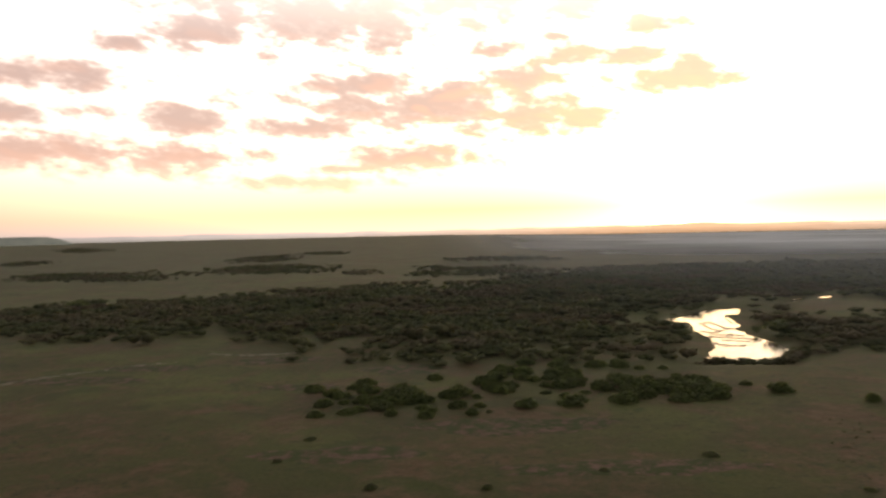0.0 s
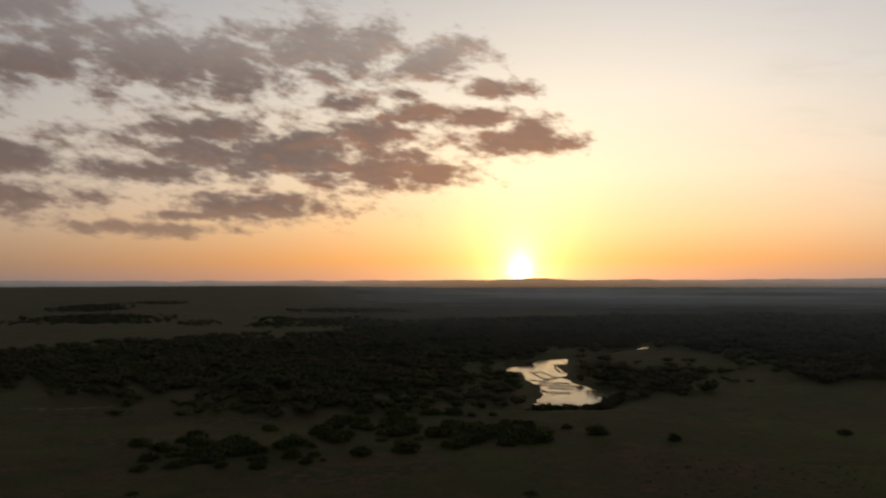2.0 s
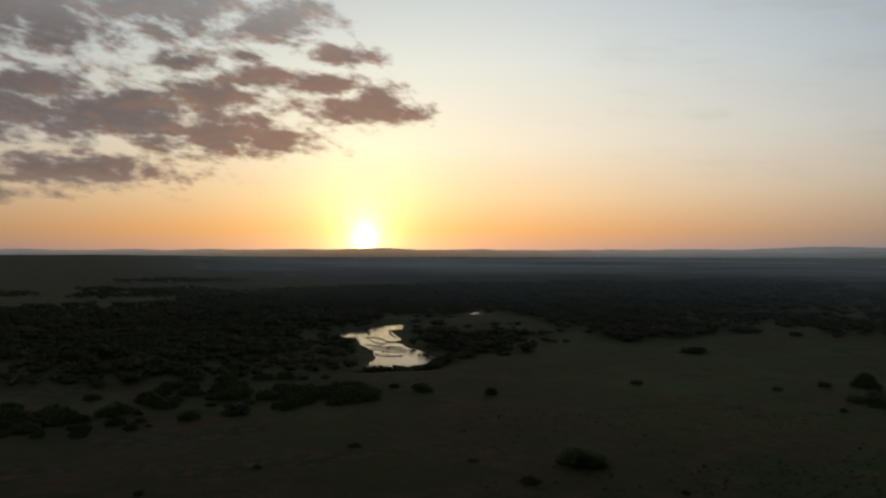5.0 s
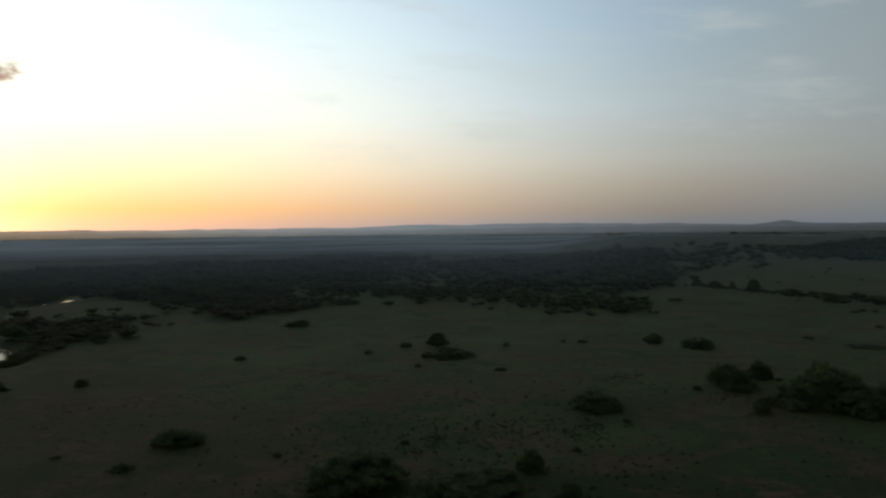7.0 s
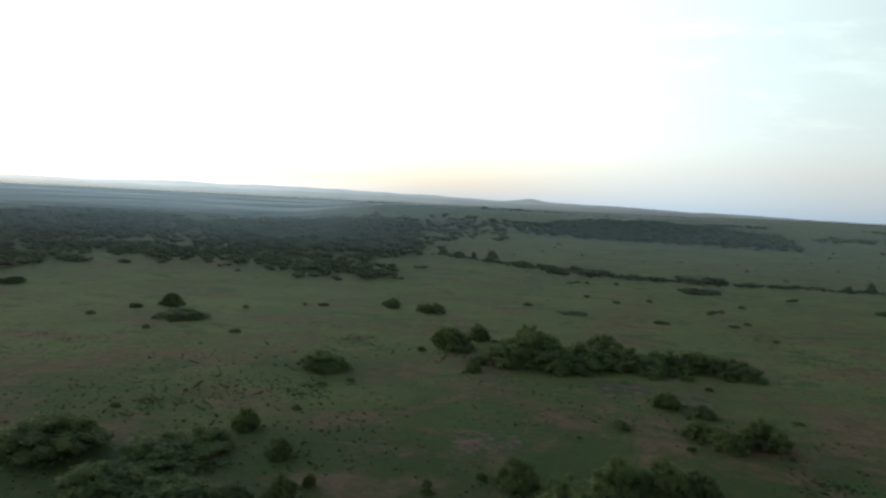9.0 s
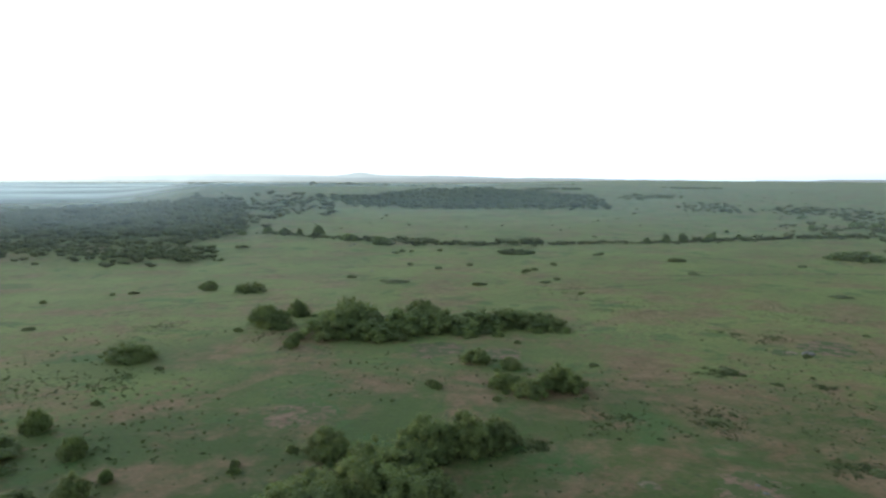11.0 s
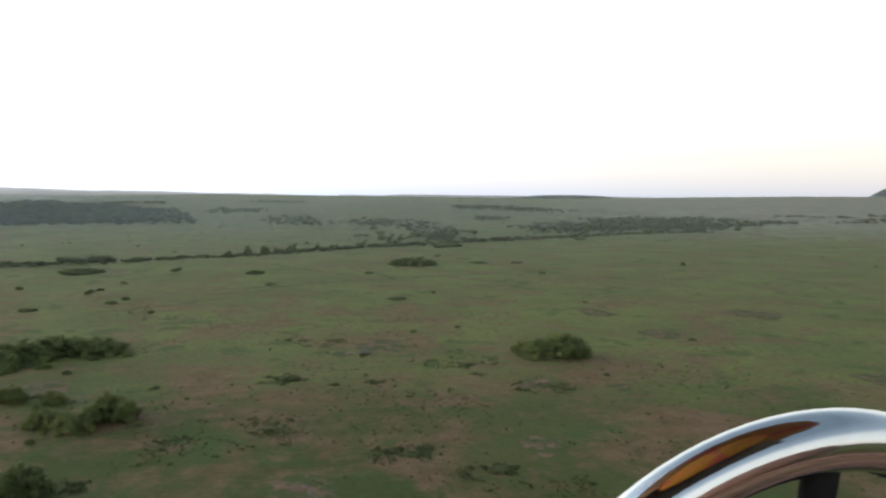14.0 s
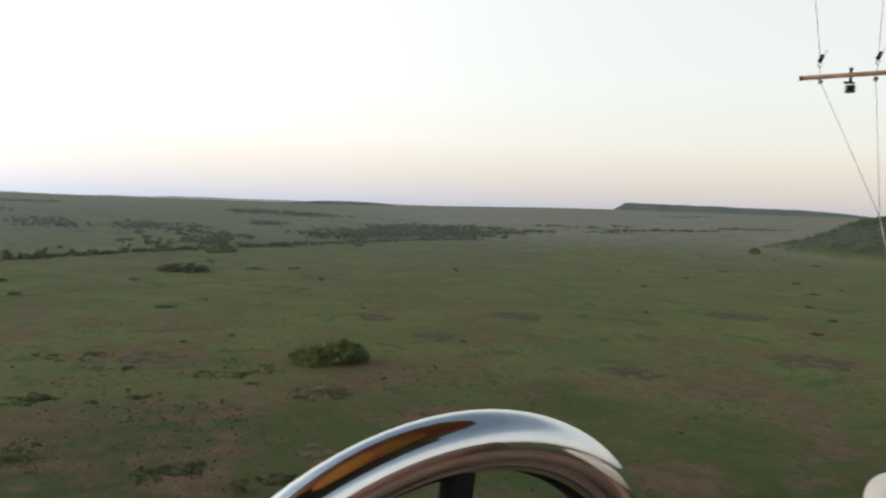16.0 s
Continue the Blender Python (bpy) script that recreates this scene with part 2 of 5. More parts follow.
    speck = t.math("MULTIPLY", t.step(t.noise(p, 0.62, 6, 0.72), 0.53, 0.64), t.step(t.noise(p, 0.05, 5, 0.65), 0.38, 0.6))
    col = t.mix(t.math("MULTIPLY", speck, 0.72), col, rgb(0.034, 0.040, 0.020))
    knoll_scrub = t.step(t.vec("DISTANCE", p, (222.0, -727.0, 20.0)), 80.0, 118.0, 0.95, 0.0)
    col = t.mix(knoll_scrub, col, rgb(0.036, 0.052, 0.017))
    tuft = t.step(fine, 0.35, 0.65, 0.35, 0.0)
    col = t.mix(tuft, col, rgb(0.030, 0.038, 0.012))
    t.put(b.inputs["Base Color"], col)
    b.inputs["Roughness"].default_value = 0.95
    b.inputs["Specular IOR Level"].default_value = 0.1
    bump(t, b, t.math("ADD", small, t.math("MULTIPLY", fine, 0.5)), 0.4, 0.4)
    return mat


def leafy(mat, t, bsdf, col, share):
    """Leaves pass part of the light on."""
    thin, both = t.n("ShaderNodeBsdfTranslucent"), t.n("ShaderNodeMixShader")
    t.put(thin.inputs[0], t.mix(1.0, col, rgb(1.25, 1.3, 0.9), "MULTIPLY"))
    both.inputs[0].default_value = share
    t.put(both.inputs[1], bsdf.outputs[0]), t.put(both.inputs[2], thin.outputs[0])
    t.put(mat.node_tree.nodes["Material Output"].inputs[0], both.outputs[0])


def leaf_material(name, dark, light, gold=0.0):
    mat, t, b = material(name)
    r = t.n("ShaderNodeObjectInfo").outputs["Random"]
    geo = t.n("ShaderNodeNewGeometry")
    col = t.mix(geo.outputs["Random Per Island"], rgb(*dark), rgb(*light))
    col = t.mix(t.math("MULTIPLY", r, 0.3), col, rgb(0.085, 0.090, 0.030))
    col = t.mix(t.math("MULTIPLY", t.step(t.noise(geo.outputs["Position"], 0.35, 4, 0.6), 0.44, 0.62), gold), col, rgb(0.164, 0.182, 0.062))
    col = t.mix(t.math("MULTIPLY", t.step(t.noise(geo.outputs["Position"], 0.13, 3, 0.6), 0.52, 0.66), gold * 0.7), col, rgb(0.132, 0.134, 0.070))
    t.put(b.inputs["Base Color"], col)
    b.inputs["Roughness"].default_value = 0.7
    b.inputs["Specular IOR Level"].default_value = 0.2
    leafy(mat, t, b, col, 0.3)
    return mat


def woods_material(name, brown):
    """Canopy of mixed trees: green crowns, brown half-bare ones, in drifts."""
    mat, t, b = material(name)
    geo = t.n("ShaderNodeNewGeometry")
    p = geo.outputs["Position"]
    col = t.mix(t.step(t.noise(p, 0.11, 3, 0.6), 0.36, 0.64), rgb(0.076, 0.082, 0.040), rgb(0.110, 0.117, 0.054))
    col = t.mix(t.math("MULTIPLY", t.step(t.noise(p, 0.017, 4, 0.6), 0.45, 0.60), brown), col, rgb(0.134, 0.100, 0.066))
    col = t.mix(t.math("MULTIPLY", t.step(t.noise(p, 0.05, 3, 0.6), 0.54, 0.66), 0.6), col, rgb(0.092, 0.108, 0.044))
    col = t.mix(t.math("MULTIPLY", geo.outputs["Random Per Island"], 0.25), col, rgb(0.062, 0.060, 0.032))
    t.put(b.inputs["Base Color"], col)
    b.inputs["Roughness"].default_value = 0.8
    b.inputs["Specular IOR Level"].default_value = 0.1
    leafy(mat, t, b, col, 0.3)
    return mat


def plain_material(name, a, c, scale, rough, metal=0.0, relief=0.0, distance=0.01, spec=0.5):
    mat, t, b = material(name)
    p = t.n("ShaderNodeTexCoord").outputs["Object"]
    n1, n2 = t.noise(p, scale, 5, 0.6), t.noise(p, scale * 7, 3, 0.6)
    f = t.math("ADD", t.math("MULTIPLY", n1, 0.7), t.math("MULTIPLY", n2, 0.3))
    t.put(b.inputs["Base Color"], t.mix(t.step(f, 0.3, 0.7), rgb(*a), rgb(*c)))
    t.put(b.inputs["Roughness"], t.step(n2, 0.2, 0.8, rough * 0.85, min(1.0, rough * 1.15)))
    b.inputs["Metallic"].default_value = metal
    b.inputs["Specular IOR Level"].default_value = spec
    if relief:
        bump(t, b, f, relief, distance)
    return mat


def water_material():
    mat, t, b = material("river_water")
    p = t.n("ShaderNodeNewGeometry").outputs["Position"]
    t.put(b.inputs["Base Color"], t.mix(t.noise(p, 0.1, 3), rgb(0.035, 0.030, 0.022), rgb(0.055, 0.045, 0.03)))
    b.inputs["Roughness"].default_value = 0.12
    b.inputs["IOR"].default_value = 1.33
    bump(t, b, t.noise(p, 0.9, 4, 0.6), 0.25, 0.08)
    return mat


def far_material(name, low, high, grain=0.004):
    """Distance as a plain glowing backdrop: morning haze is put into its emission colour, brighter and warmer towards
    the sun.
    """
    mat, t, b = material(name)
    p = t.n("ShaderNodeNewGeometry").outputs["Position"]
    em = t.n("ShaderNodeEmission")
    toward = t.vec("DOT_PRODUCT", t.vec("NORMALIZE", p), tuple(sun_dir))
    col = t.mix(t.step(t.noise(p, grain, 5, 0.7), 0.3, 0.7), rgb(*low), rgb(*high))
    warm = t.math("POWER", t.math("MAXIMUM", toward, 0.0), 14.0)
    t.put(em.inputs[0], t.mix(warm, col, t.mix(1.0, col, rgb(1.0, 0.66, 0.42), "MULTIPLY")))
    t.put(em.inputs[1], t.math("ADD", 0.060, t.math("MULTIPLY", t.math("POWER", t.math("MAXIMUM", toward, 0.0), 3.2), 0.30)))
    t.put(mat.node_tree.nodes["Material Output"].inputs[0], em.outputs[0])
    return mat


MAT_GROUND = ground_material()
MAT_LEAF = leaf_material("bush_leaves", (0.072, 0.090, 0.032), (0.110, 0.134, 0.047), 0.6)
MAT_WOODS = woods_material("woodland_leaves", 0.8)
MAT_SLOPE_WOODS = woods_material("slope_leaves", 0.1)
MAT_BARK = plain_material("bark", (0.06, 0.045, 0.03), (0.12, 0.09, 0.065), 3.0, 0.9, relief=0.6)
MAT_SHRUB = leaf_material("shrub_leaves", (0.080, 0.090, 0.042), (0.125, 0.134, 0.062), 0.3)
MAT_HERB = leaf_material("herb_leaves", (0.044, 0.052, 0.024), (0.074, 0.086, 0.036), 0.0)
MAT_ROCK = plain_material("river_rock", (0.05, 0.042, 0.035), (0.12, 0.10, 0.085), 0.8, 0.85, relief=0.5, distance=0.1)
MAT_WATER = water_material()
MAT_PALE = plain_material("pale_stone", (0.45, 0.42, 0.37), (0.62, 0.60, 0.55), 3.0, 0.85)


def part(name, mesh, mat, parent=None, label=""):
    """Links a mesh as one object, under a thing or a part."""
    ob = new(name, mesh)
    if mat and not mesh.materials:
        mesh.materials.append(mat)
    if parent:
        ob.parent = parent
    return tagged(ob, label)


def mesh_from(name, verts, faces, smooth=False):
    me = bpy.data.meshes.new(name)
    me.from_pydata([tuple(v) for v in verts], [], [tuple(int(i) for i in f) for f in faces])
    if smooth:
        me.polygons.foreach_set("use_smooth", [True] * len(me.polygons))
    me.update()
    return me


# ---------------------------------------------------------------- ground
# terrain begin
def smooth(a, b, v):
    u = np.clip((v - a) / (b - a), 0.0, 1.0)
    return u * u * (3 - 2 * u)


def ground_z(x, y):
    """Height of the savanna at a place: level near by, rising gently into far plateaus."""
    d = np.hypot(x, y)
    a = np.degrees(np.arctan2(x, y))
    left = smooth(14, -2, a) * smooth(-120, -80, a)
    right = smooth(58, 66, a) * smooth(185, 165, a)
    drop = 1.0 - smooth(1700, 2900, d) * smooth(98, 84, a)
    z = 13.0 * left * smooth(700, 2700, d) + (20.0 - 2.0 * smooth(84, 104, a)) * right * smooth(480, 1300, d) * drop + 1.5 * smooth(2500, 4800, d) * smooth(84, 100, a)
    z = z + smooth(90, 260, d) * (0.7 * np.sin(x / 83 + 1) * np.sin(y / 71) + 0.35 * np.sin((x + y) / 37))
    z = z + 27.0 * smooth(120, 143, a) * smooth(185, 172, a) * smooth(1300, 3700, d)
    hx, hy = 222.0, -727.0
    z = z + 35.0 * np.exp(-(((x - hx) / 78) ** 2 + ((y - hy) / 70) ** 2) ** 1.2)
    return z
# terrain end


river = [(87.0, 344.0), (93.0, 347.9), (99.0, 352.8), (106.9, 363.8), (116.4, 373.9), (123.1, 374.4), (130.1, 375.7), (121.6, 355.5), (114.0, 353.4), (111.6, 338.2),
         (107.7, 320.3), (105.6, 315.0), (100.8, 309.5), (101.7, 301.9), (99.7, 293.7), (101.3, 287.6), (101.1, 277.6), (101.3, 270.9), (99.5, 265.1), (99.7, 259.9), (93.6, 249.3),
         (88.0, 240.7), (68.1, 242.3), (71.0, 251.9), (76.1, 262.4), (79.8, 268.3), (81.9, 278.2), (84.8, 286.2), (85.2, 295.2), (86.5, 307.6), (90.2, 321.9), (91.8, 332.5), (87.7, 334.6)]
pool = [(160.5, 395.1), (165.0, 401.0), (172.0, 408.0), (176.4, 409.0), (170.0, 401.5), (164.7, 395.0)]
far_pool = [(181.6, 407.6), (188.2, 416.1), (194.3, 419.3), (190.2, 411.7)]


river_z = min(float(ground_z(px, py)) for px, py in river) - 0.3
pool_z = min(float(ground_z(px, py)) for px, py in pool + far_pool) - 0.3


def inside(poly, x, y):
    """Signed distance to a polygon's edge, positive inside."""
    x, y = np.asarray(x, float), np.asarray(y, float)
    best, odd = np.full(x.shape, 1e9), np.zeros(x.shape, bool)
    for (ax, ay), (bx, by) in zip(poly, poly[1:] + poly[:1]):
        t = np.clip(((x - ax) * (bx - ax) + (y - ay) * (by - ay)) / ((bx - ax) ** 2 + (by - ay) ** 2), 0, 1)
        best = np.minimum(best, np.hypot(x - ax - t * (bx - ax), y - ay - t * (by - ay)))
        odd ^= ((ay > y) != (by > y)) & (x < (bx - ax) * (y - ay) / (by - ay + 1e-12) + ax)
    return np.where(odd, best, -best)


def build_ground():
    rings = np.concatenate([[0.01, 1.5, 3.0, 4.5], np.geomspace(6.0, 4850.0, 330)])
    turns = np.radians(np.arange(0, 360, 0.45))
    x, y = np.outer(rings, np.sin(turns)), np.outer(rings, np.cos(turns))
    z = ground_z(x, y)
    for poly, level in ((river, river_z), (pool, pool_z), (far_pool, pool_z)):
        bank = smooth(-11.0, -3.0, inside(poly, x, y))
        z = z * (1 - bank) + (level - 0.2) * bank
    n, m = x.shape
    verts = np.stack([x, y, z], -1).reshape(-1, 3)
    i, j = np.meshgrid(np.arange(n - 1), np.arange(m), indexing="ij")
    k = (j + 1) % m
    faces = np.stack([i * m + j, (i + 1) * m + j, (i + 1) * m + k, i * m + k], -1).reshape(-1, 4)
    me = bpy.data.meshes.new("ground")
    me.vertices.add(len(verts)), me.loops.add(faces.size), me.polygons.add(len(faces))
    me.vertices.foreach_set("co", verts.ravel())
    me.loops.foreach_set("vertex_index", faces[:, ::-1].ravel().astype(np.int32))
    me.polygons.foreach_set("loop_start", np.arange(0, faces.size, 4, dtype=np.int32))
    me.polygons.foreach_set("use_smooth", np.ones(len(faces), bool))
    me.update(), me.validate()
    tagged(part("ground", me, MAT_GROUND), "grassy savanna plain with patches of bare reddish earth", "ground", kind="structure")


build_ground()


def build_water(name, poly, z, label):
    verts = []
    for (ax, ay), (bx, by) in zip(poly, poly[1:] + poly[:1]):
        n = max(2, int(math.hypot(bx - ax, by - ay) / 1.2))
        for k in range(n):
            q = Vector((ax + (bx - ax) * k / n, ay + (by - ay) * k / n, 0.0))
            q += Vector((noise.noise(q * 0.21), noise.noise(q * 0.21 + Vector((9, 0, 0))), 0.0)) * 1.0 + Vector((noise.noise(q * 0.9), noise.noise(q * 0.9 + Vector((5, 0, 0))), 0.0)) * 0.8
            verts.append((q.x, q.y, z))
    bm = bmesh.new()
    f = bm.faces.new([bm.verts.new(v) for v in verts])
    if f.normal.z < 0:
        f.normal_flip()
    bmesh.ops.triangulate(bm, faces=[f])
    bmesh.ops.recalc_face_normals(bm, faces=bm.faces)
    me = bpy.data.meshes.new(name)
    bm.to_mesh(me), bm.free()
    tagged(part(name, me, MAT_WATER), label, "river", kind="structure")


build_water("water", river, river_z, "bright shallow river bend mirroring the dawn sky")
build_water("water", pool, pool_z, "small pool of the river behind the trees")
build_water("water", far_pool, pool_z, "small pool of the river behind the trees")


# ---------------------------------------------------------------- plants
def ball(rng, centre, radii, rough=0.25, sub=1):
    bm = bmesh.new()
    bmesh.ops.create_icosphere(bm, subdivisions=sub, radius=1.0)
    v = np.array([p.co[:] for p in bm.verts])
    f = [[p.index for p in q.verts] for q in bm.faces]
    bm.free()
    v = v * (1 + rng.uniform(-rough, rough, (len(v), 1)))
    return v * radii + centre, np.array(f)


def leaves(rng, centre, radii, count, size, shell=(0.7, 1.08), up=-0.35, wild=0.6):
    """Small leaf sprays over a lobe, each one an island."""
    d = rng.normal(size=(count * 2, 3))
    d /= np.linalg.norm(d, axis=1)[:, None]
    d = d[d[:, 2] > up][:count]
    c = d * radii * rng.uniform(*shell, (len(d), 1)) + centre
    n = d + rng.normal(size=d.shape) * wild + (0, 0, 0.3)
    n /= np.linalg.norm(n, axis=1)[:, None]
    a = np.cross(n, rng.normal(size=d.shape))
    a /= np.linalg.norm(a, axis=1)[:, None] + 1e-6
    b = np.cross(n, a)
    s = size * rng.uniform(0.5, 1.3, (len(d), 1))
    tri = np.stack([c - a * s - b * s * 0.5, c + a * s - b * s * 0.5, c + b * s + n * s * 0.3], 1).reshape(-1, 3)
    return tri, np.arange(len(tri)).reshape(-1, 3)


def join(parts):
    verts, faces, n = [], [], 0
    for v, *fs in parts:
        verts.append(v)
        for f in fs:
            faces.append(np.asarray(f) + n)
        n += len(v)
    return np.vstack(verts), np.vstack(faces)


def bush_crown(seed, count, size, fine=2):
    """An uneven crown about 2 across and 1 high on z = 0: a lumpy core under a thick coat of small leaf sprays."""
    rng = np.random.default_rng(seed)
    out = []
    domes = [(rng.uniform(-0.2, 0.2), rng.uniform(-0.2, 0.2), 0.0, 0.62, 0.55)]
    for k in range(46):
        a, out_by = k * 2.4 + rng.uniform(-0.4, 0.4), 0.92 * rng.uniform(0.85, 1.1) * math.sqrt((k + 1.5) / 47.0)
        top = (1.0 - 0.72 * out_by ** 2) * rng.uniform(0.55, 1.12)
        r = rng.uniform(0.09, 0.17) * (1.5 if rng.random() < 0.2 else 1.0)
        domes.append((math.cos(a) * out_by, math.sin(a) * out_by, max(0.0, top - r * 1.15), r, min(top, r * 1.15)))
    for cx, cy, cz, r, h in domes:
        off = Vector((seed * 3.1 + cx * 9, cy * 9, r * 7))

        def skin(d, deep):
            p = Vector(d)
            k = 1 + 0.30 * noise.noise(p * 2.4 + off) + 0.24 * noise.noise(p * 5.0 + off) + 0.14 * noise.noise(p * 11.0 + off)
            return (cx + d[0] * r * k * deep, cy + d[1] * r * k * deep, max(0.0, cz + (d[2] if cz > 0.0 else max(0.0, d[2])) * h * k * deep))

        bm = bmesh.new()
        bmesh.ops.create_icosphere(bm, subdivisions=fine if r > 0.3 else 1, radius=1.0)
        v = [p.co[:] for p in bm.verts]
        f = np.array([[p.index for p in q.verts] for q in bm.faces])
        bm.free()
        out.append((np.array([skin(d, 0.86) for d in v]), f))
        m = int(count * r * r / sum(q[3] ** 2 for q in domes))
        d = rng.normal(size=(m, 3))
        d[:, 2] = np.abs(d[:, 2]) * 0.9 + 0.02
        d /= np.linalg.norm(d, axis=1)[:, None]
        c = np.array([skin(q, t) for q, t in zip(d, 0.82 + 0.75 * rng.random(m) ** 2.0)])
        n = d * 0.9 + rng.normal(size=d.shape) * 0.6 + (0, 0, 0.3)
        n /= np.linalg.norm(n, axis=1)[:, None]
        a = np.cross(n, rng.normal(size=d.shape))
        a /= np.linalg.norm(a, axis=1)[:, None] + 1e-6
        b = np.cross(n, a)
        s = size * rng.uniform(0.6, 1.4, (m, 1))
        tri = np.stack([c - a * s - b * s * 0.5, c + a * s - b * s * 0.5, c + b * s + n * s * 0.3], 1).reshape(-1, 3)
        out.append((tri, np.arange(len(tri)).reshape(-1, 3)))
    v, f = join(out)
    return mesh_from("crown", v, f)


def stems_mesh(seed):
    rng = np.random.default_rng(seed)
    bm = bmesh.new()
    for i in range(5):
        a, lean = rng.uniform(0, 6.283), rng.uniform(0.1, 0.6)
        m = Matrix.Rotation(a, 4, "Z") @ Matrix.Rotation(lean, 4, "Y") @ Matrix.Translation((0, 0, 0.2))
        bmesh.ops.create_cone(bm, segments=5, radius1=0.035, radius2=0.012, depth=0.5, matrix=m)
    me = bpy.data.meshes.new("stems")
    bm.to_mesh(me), bm.free()
    return me


BUSH_MESHES = [bush_crown(10 + i, 9000, 0.027) for i in range(6)]
COARSE_MESHES = [bush_crown(30 + i, 1600, 0.065, 1) for i in range(4)]
SMALL_MESHES = [bush_crown(40 + i, 800, 0.075, 1) for i in range(4)]
STEMS = [stems_mesh(70 + i) for i in range(3)]
bush_rng = random.Random(5)


def make_bush(x, y, width, height, label, group, small=False, name="bush", coarse=False):
    """A bush that is width across and height tall, on the ground."""
    thing = new(name)
    thing.empty_display_size = 0.5
    part("crown", bush_rng.choice(SMALL_MESHES if small else COARSE_MESHES if coarse else BUSH_MESHES), MAT_SHRUB if small else MAT_LEAF, thing)
    if not small:
        part("stems", bush_rng.choice(STEMS), MAT_BARK, thing)
    thing.matrix_basis = pose(x, y, float(ground_z(x, y)) - 0.05, 0, 0, bush_rng.uniform(0, 360)) @ Matrix.Diagonal((width / 2.15, width / 2.15, height / 1.15, 1))
    return tagged(thing, label, "bush", group)


def fringe(rows, label):
    """Small shrubs loosely round the foot of each bush."""
    for x, y, w, h in rows:
        for k in range(2):
            a, r = bush_rng.uniform(0, 6.283), w * bush_rng.uniform(0.5, 0.85)
            wide = w * bush_rng.uniform(0.16, 0.34)
            make_bush(x + math.cos(a) * r, y + math.sin(a) * r, wide, wide * bush_rng.uniform(0.4, 0.7), label, "fringe shrubs", coarse=True, name="shrub")


# thickets on the near plain: base point, width and height of each bush
thicket = [(168.0, 67.4, 11.1, 6.3), (158.5, 50.0, 12.8, 7.1), (166.9, 45.6, 14.7, 8.8), (165.9, 34.9, 14.4, 7.2), (169.1, 27.5, 12.0, 6.6),
           (172.5, 18.5, 12.8, 5.9), (177.3, 10.6, 13.8, 5.8), (175.8, 3.1, 11.6, 4.9), (158.2, 39.8, 11.4, 5.1), (165.9, 19.9, 7.1, 2.9), (147.2, 55.2, 3.6, 3.2),
           (180.9, 64.5, 5.9, 5.3), (185.6, 33.2, 8.7, 5.8), (183.8, 51.8, 7.3, 6.6)]
for row in thicket:
    make_bush(row[0], row[1], row[2] * 1.12, row[3] * 0.88, "dense green croton bush in a long thicket on the plain", "thicket bushes")
fringe(thicket, "small grey-green shrub at the foot of a thicket")
thicket = [(139.1, 16.0, 5.3, 3.5), (135.7, 9.4, 4.3, 2.8), (122.7, 9.8, 5.9, 3.1), (119.6, 5.4, 7.1, 4.0), (122.6, 0.6, 7.8, 4.9), (121.1, 21.8, 2.1, 1.2)]
for row in thicket:
    make_bush(row[0], row[1], row[2] * 1.1, row[3], "yellow-green bush in a small clump on bare earth", "clump bushes")
fringe(thicket, "small yellow-green shrub on bare earth")
thicket = [(88.8, 31.6, 6.1, 4.2), (81.6, 22.9, 10.4, 6.2), (90.8, 19.0, 8.3, 5.6), (92.7, 14.4, 8.4, 5.5), (95.5, 10.1, 6.2, 4.1),
           (74.2, 23.9, 9.7, 6.4), (74.5, 18.5, 10.2, 5.8), (75.2, 29.7, 7.3, 4.0), (69.9, 29.2, 10.7, 5.6)]
for row in thicket:
    make_bush(row[0], row[1], row[2] * 1.1, row[3], "large leafy olive-green bush in a dense thicket", "large thicket bushes")
fringe(thicket, "small olive shrub at the edge of a thicket")
single = [(132.6, 83.1, 11.4, 3.8), (83.6, 63.2, 3.4, 3.3), (222.4, 106.8, 6.8, 3.0), (218.0, 91.2, 10.5, 3.6), (81.7, 41.1, 1.8, 1.0), (77.3, 54.7, 1.9, 1.9),
          (178.5, 158.4, 7.8, 4.3), (162.4, 142.3, 16.1, 2.6), (92.4, 74.1, 4.5, 3.8), (85.8, 63.7, 3.3, 2.3), (72.1, 90.1, 16.3, 5.3), (77.4, 89.7, 5.3, 3.5)]
for row in single:
    make_bush(*row, "rounded green bush standing alone in the grass", "single bushes")
single = [(77.1, 75.3, 17.1, 4.9), (83.0, 74.5, 10.1, 4.2), (64.5, 74.3, 14.1, 5.2), (66.0, 66.1, 13.5, 4.3), (72.2, 55.7, 5.3, 4.7), (69.7, 60.5, 6.4, 2.8),
          (71.8, 95.2, 8.0, 3.5), (69.4, 129.3, 11.0, 4.0), (134.4, 83.8, 8.9, 3.3), (72.8, 91.5, 10.2, 5.1), (76.1, 77.4, 9.6, 4.0), (71.3, 95.6, 5.2, 2.6)]
for row in single:
    make_bush(row[0], row[1], row[2] * 0.88, row[3] * 0.72, "broad dark green bush in rough grass", "single bushes")
single = [(137.7, -84.1, 10.0, 4.3), (136.0, -88.9, 11.4, 5.8), (135.2, -92.4, 7.6, 4.6), (141.4, -82.3, 6.3, 3.3)]
for row in single:
    make_bush(*row, "broad green bush alone on open grass", "lone bush")
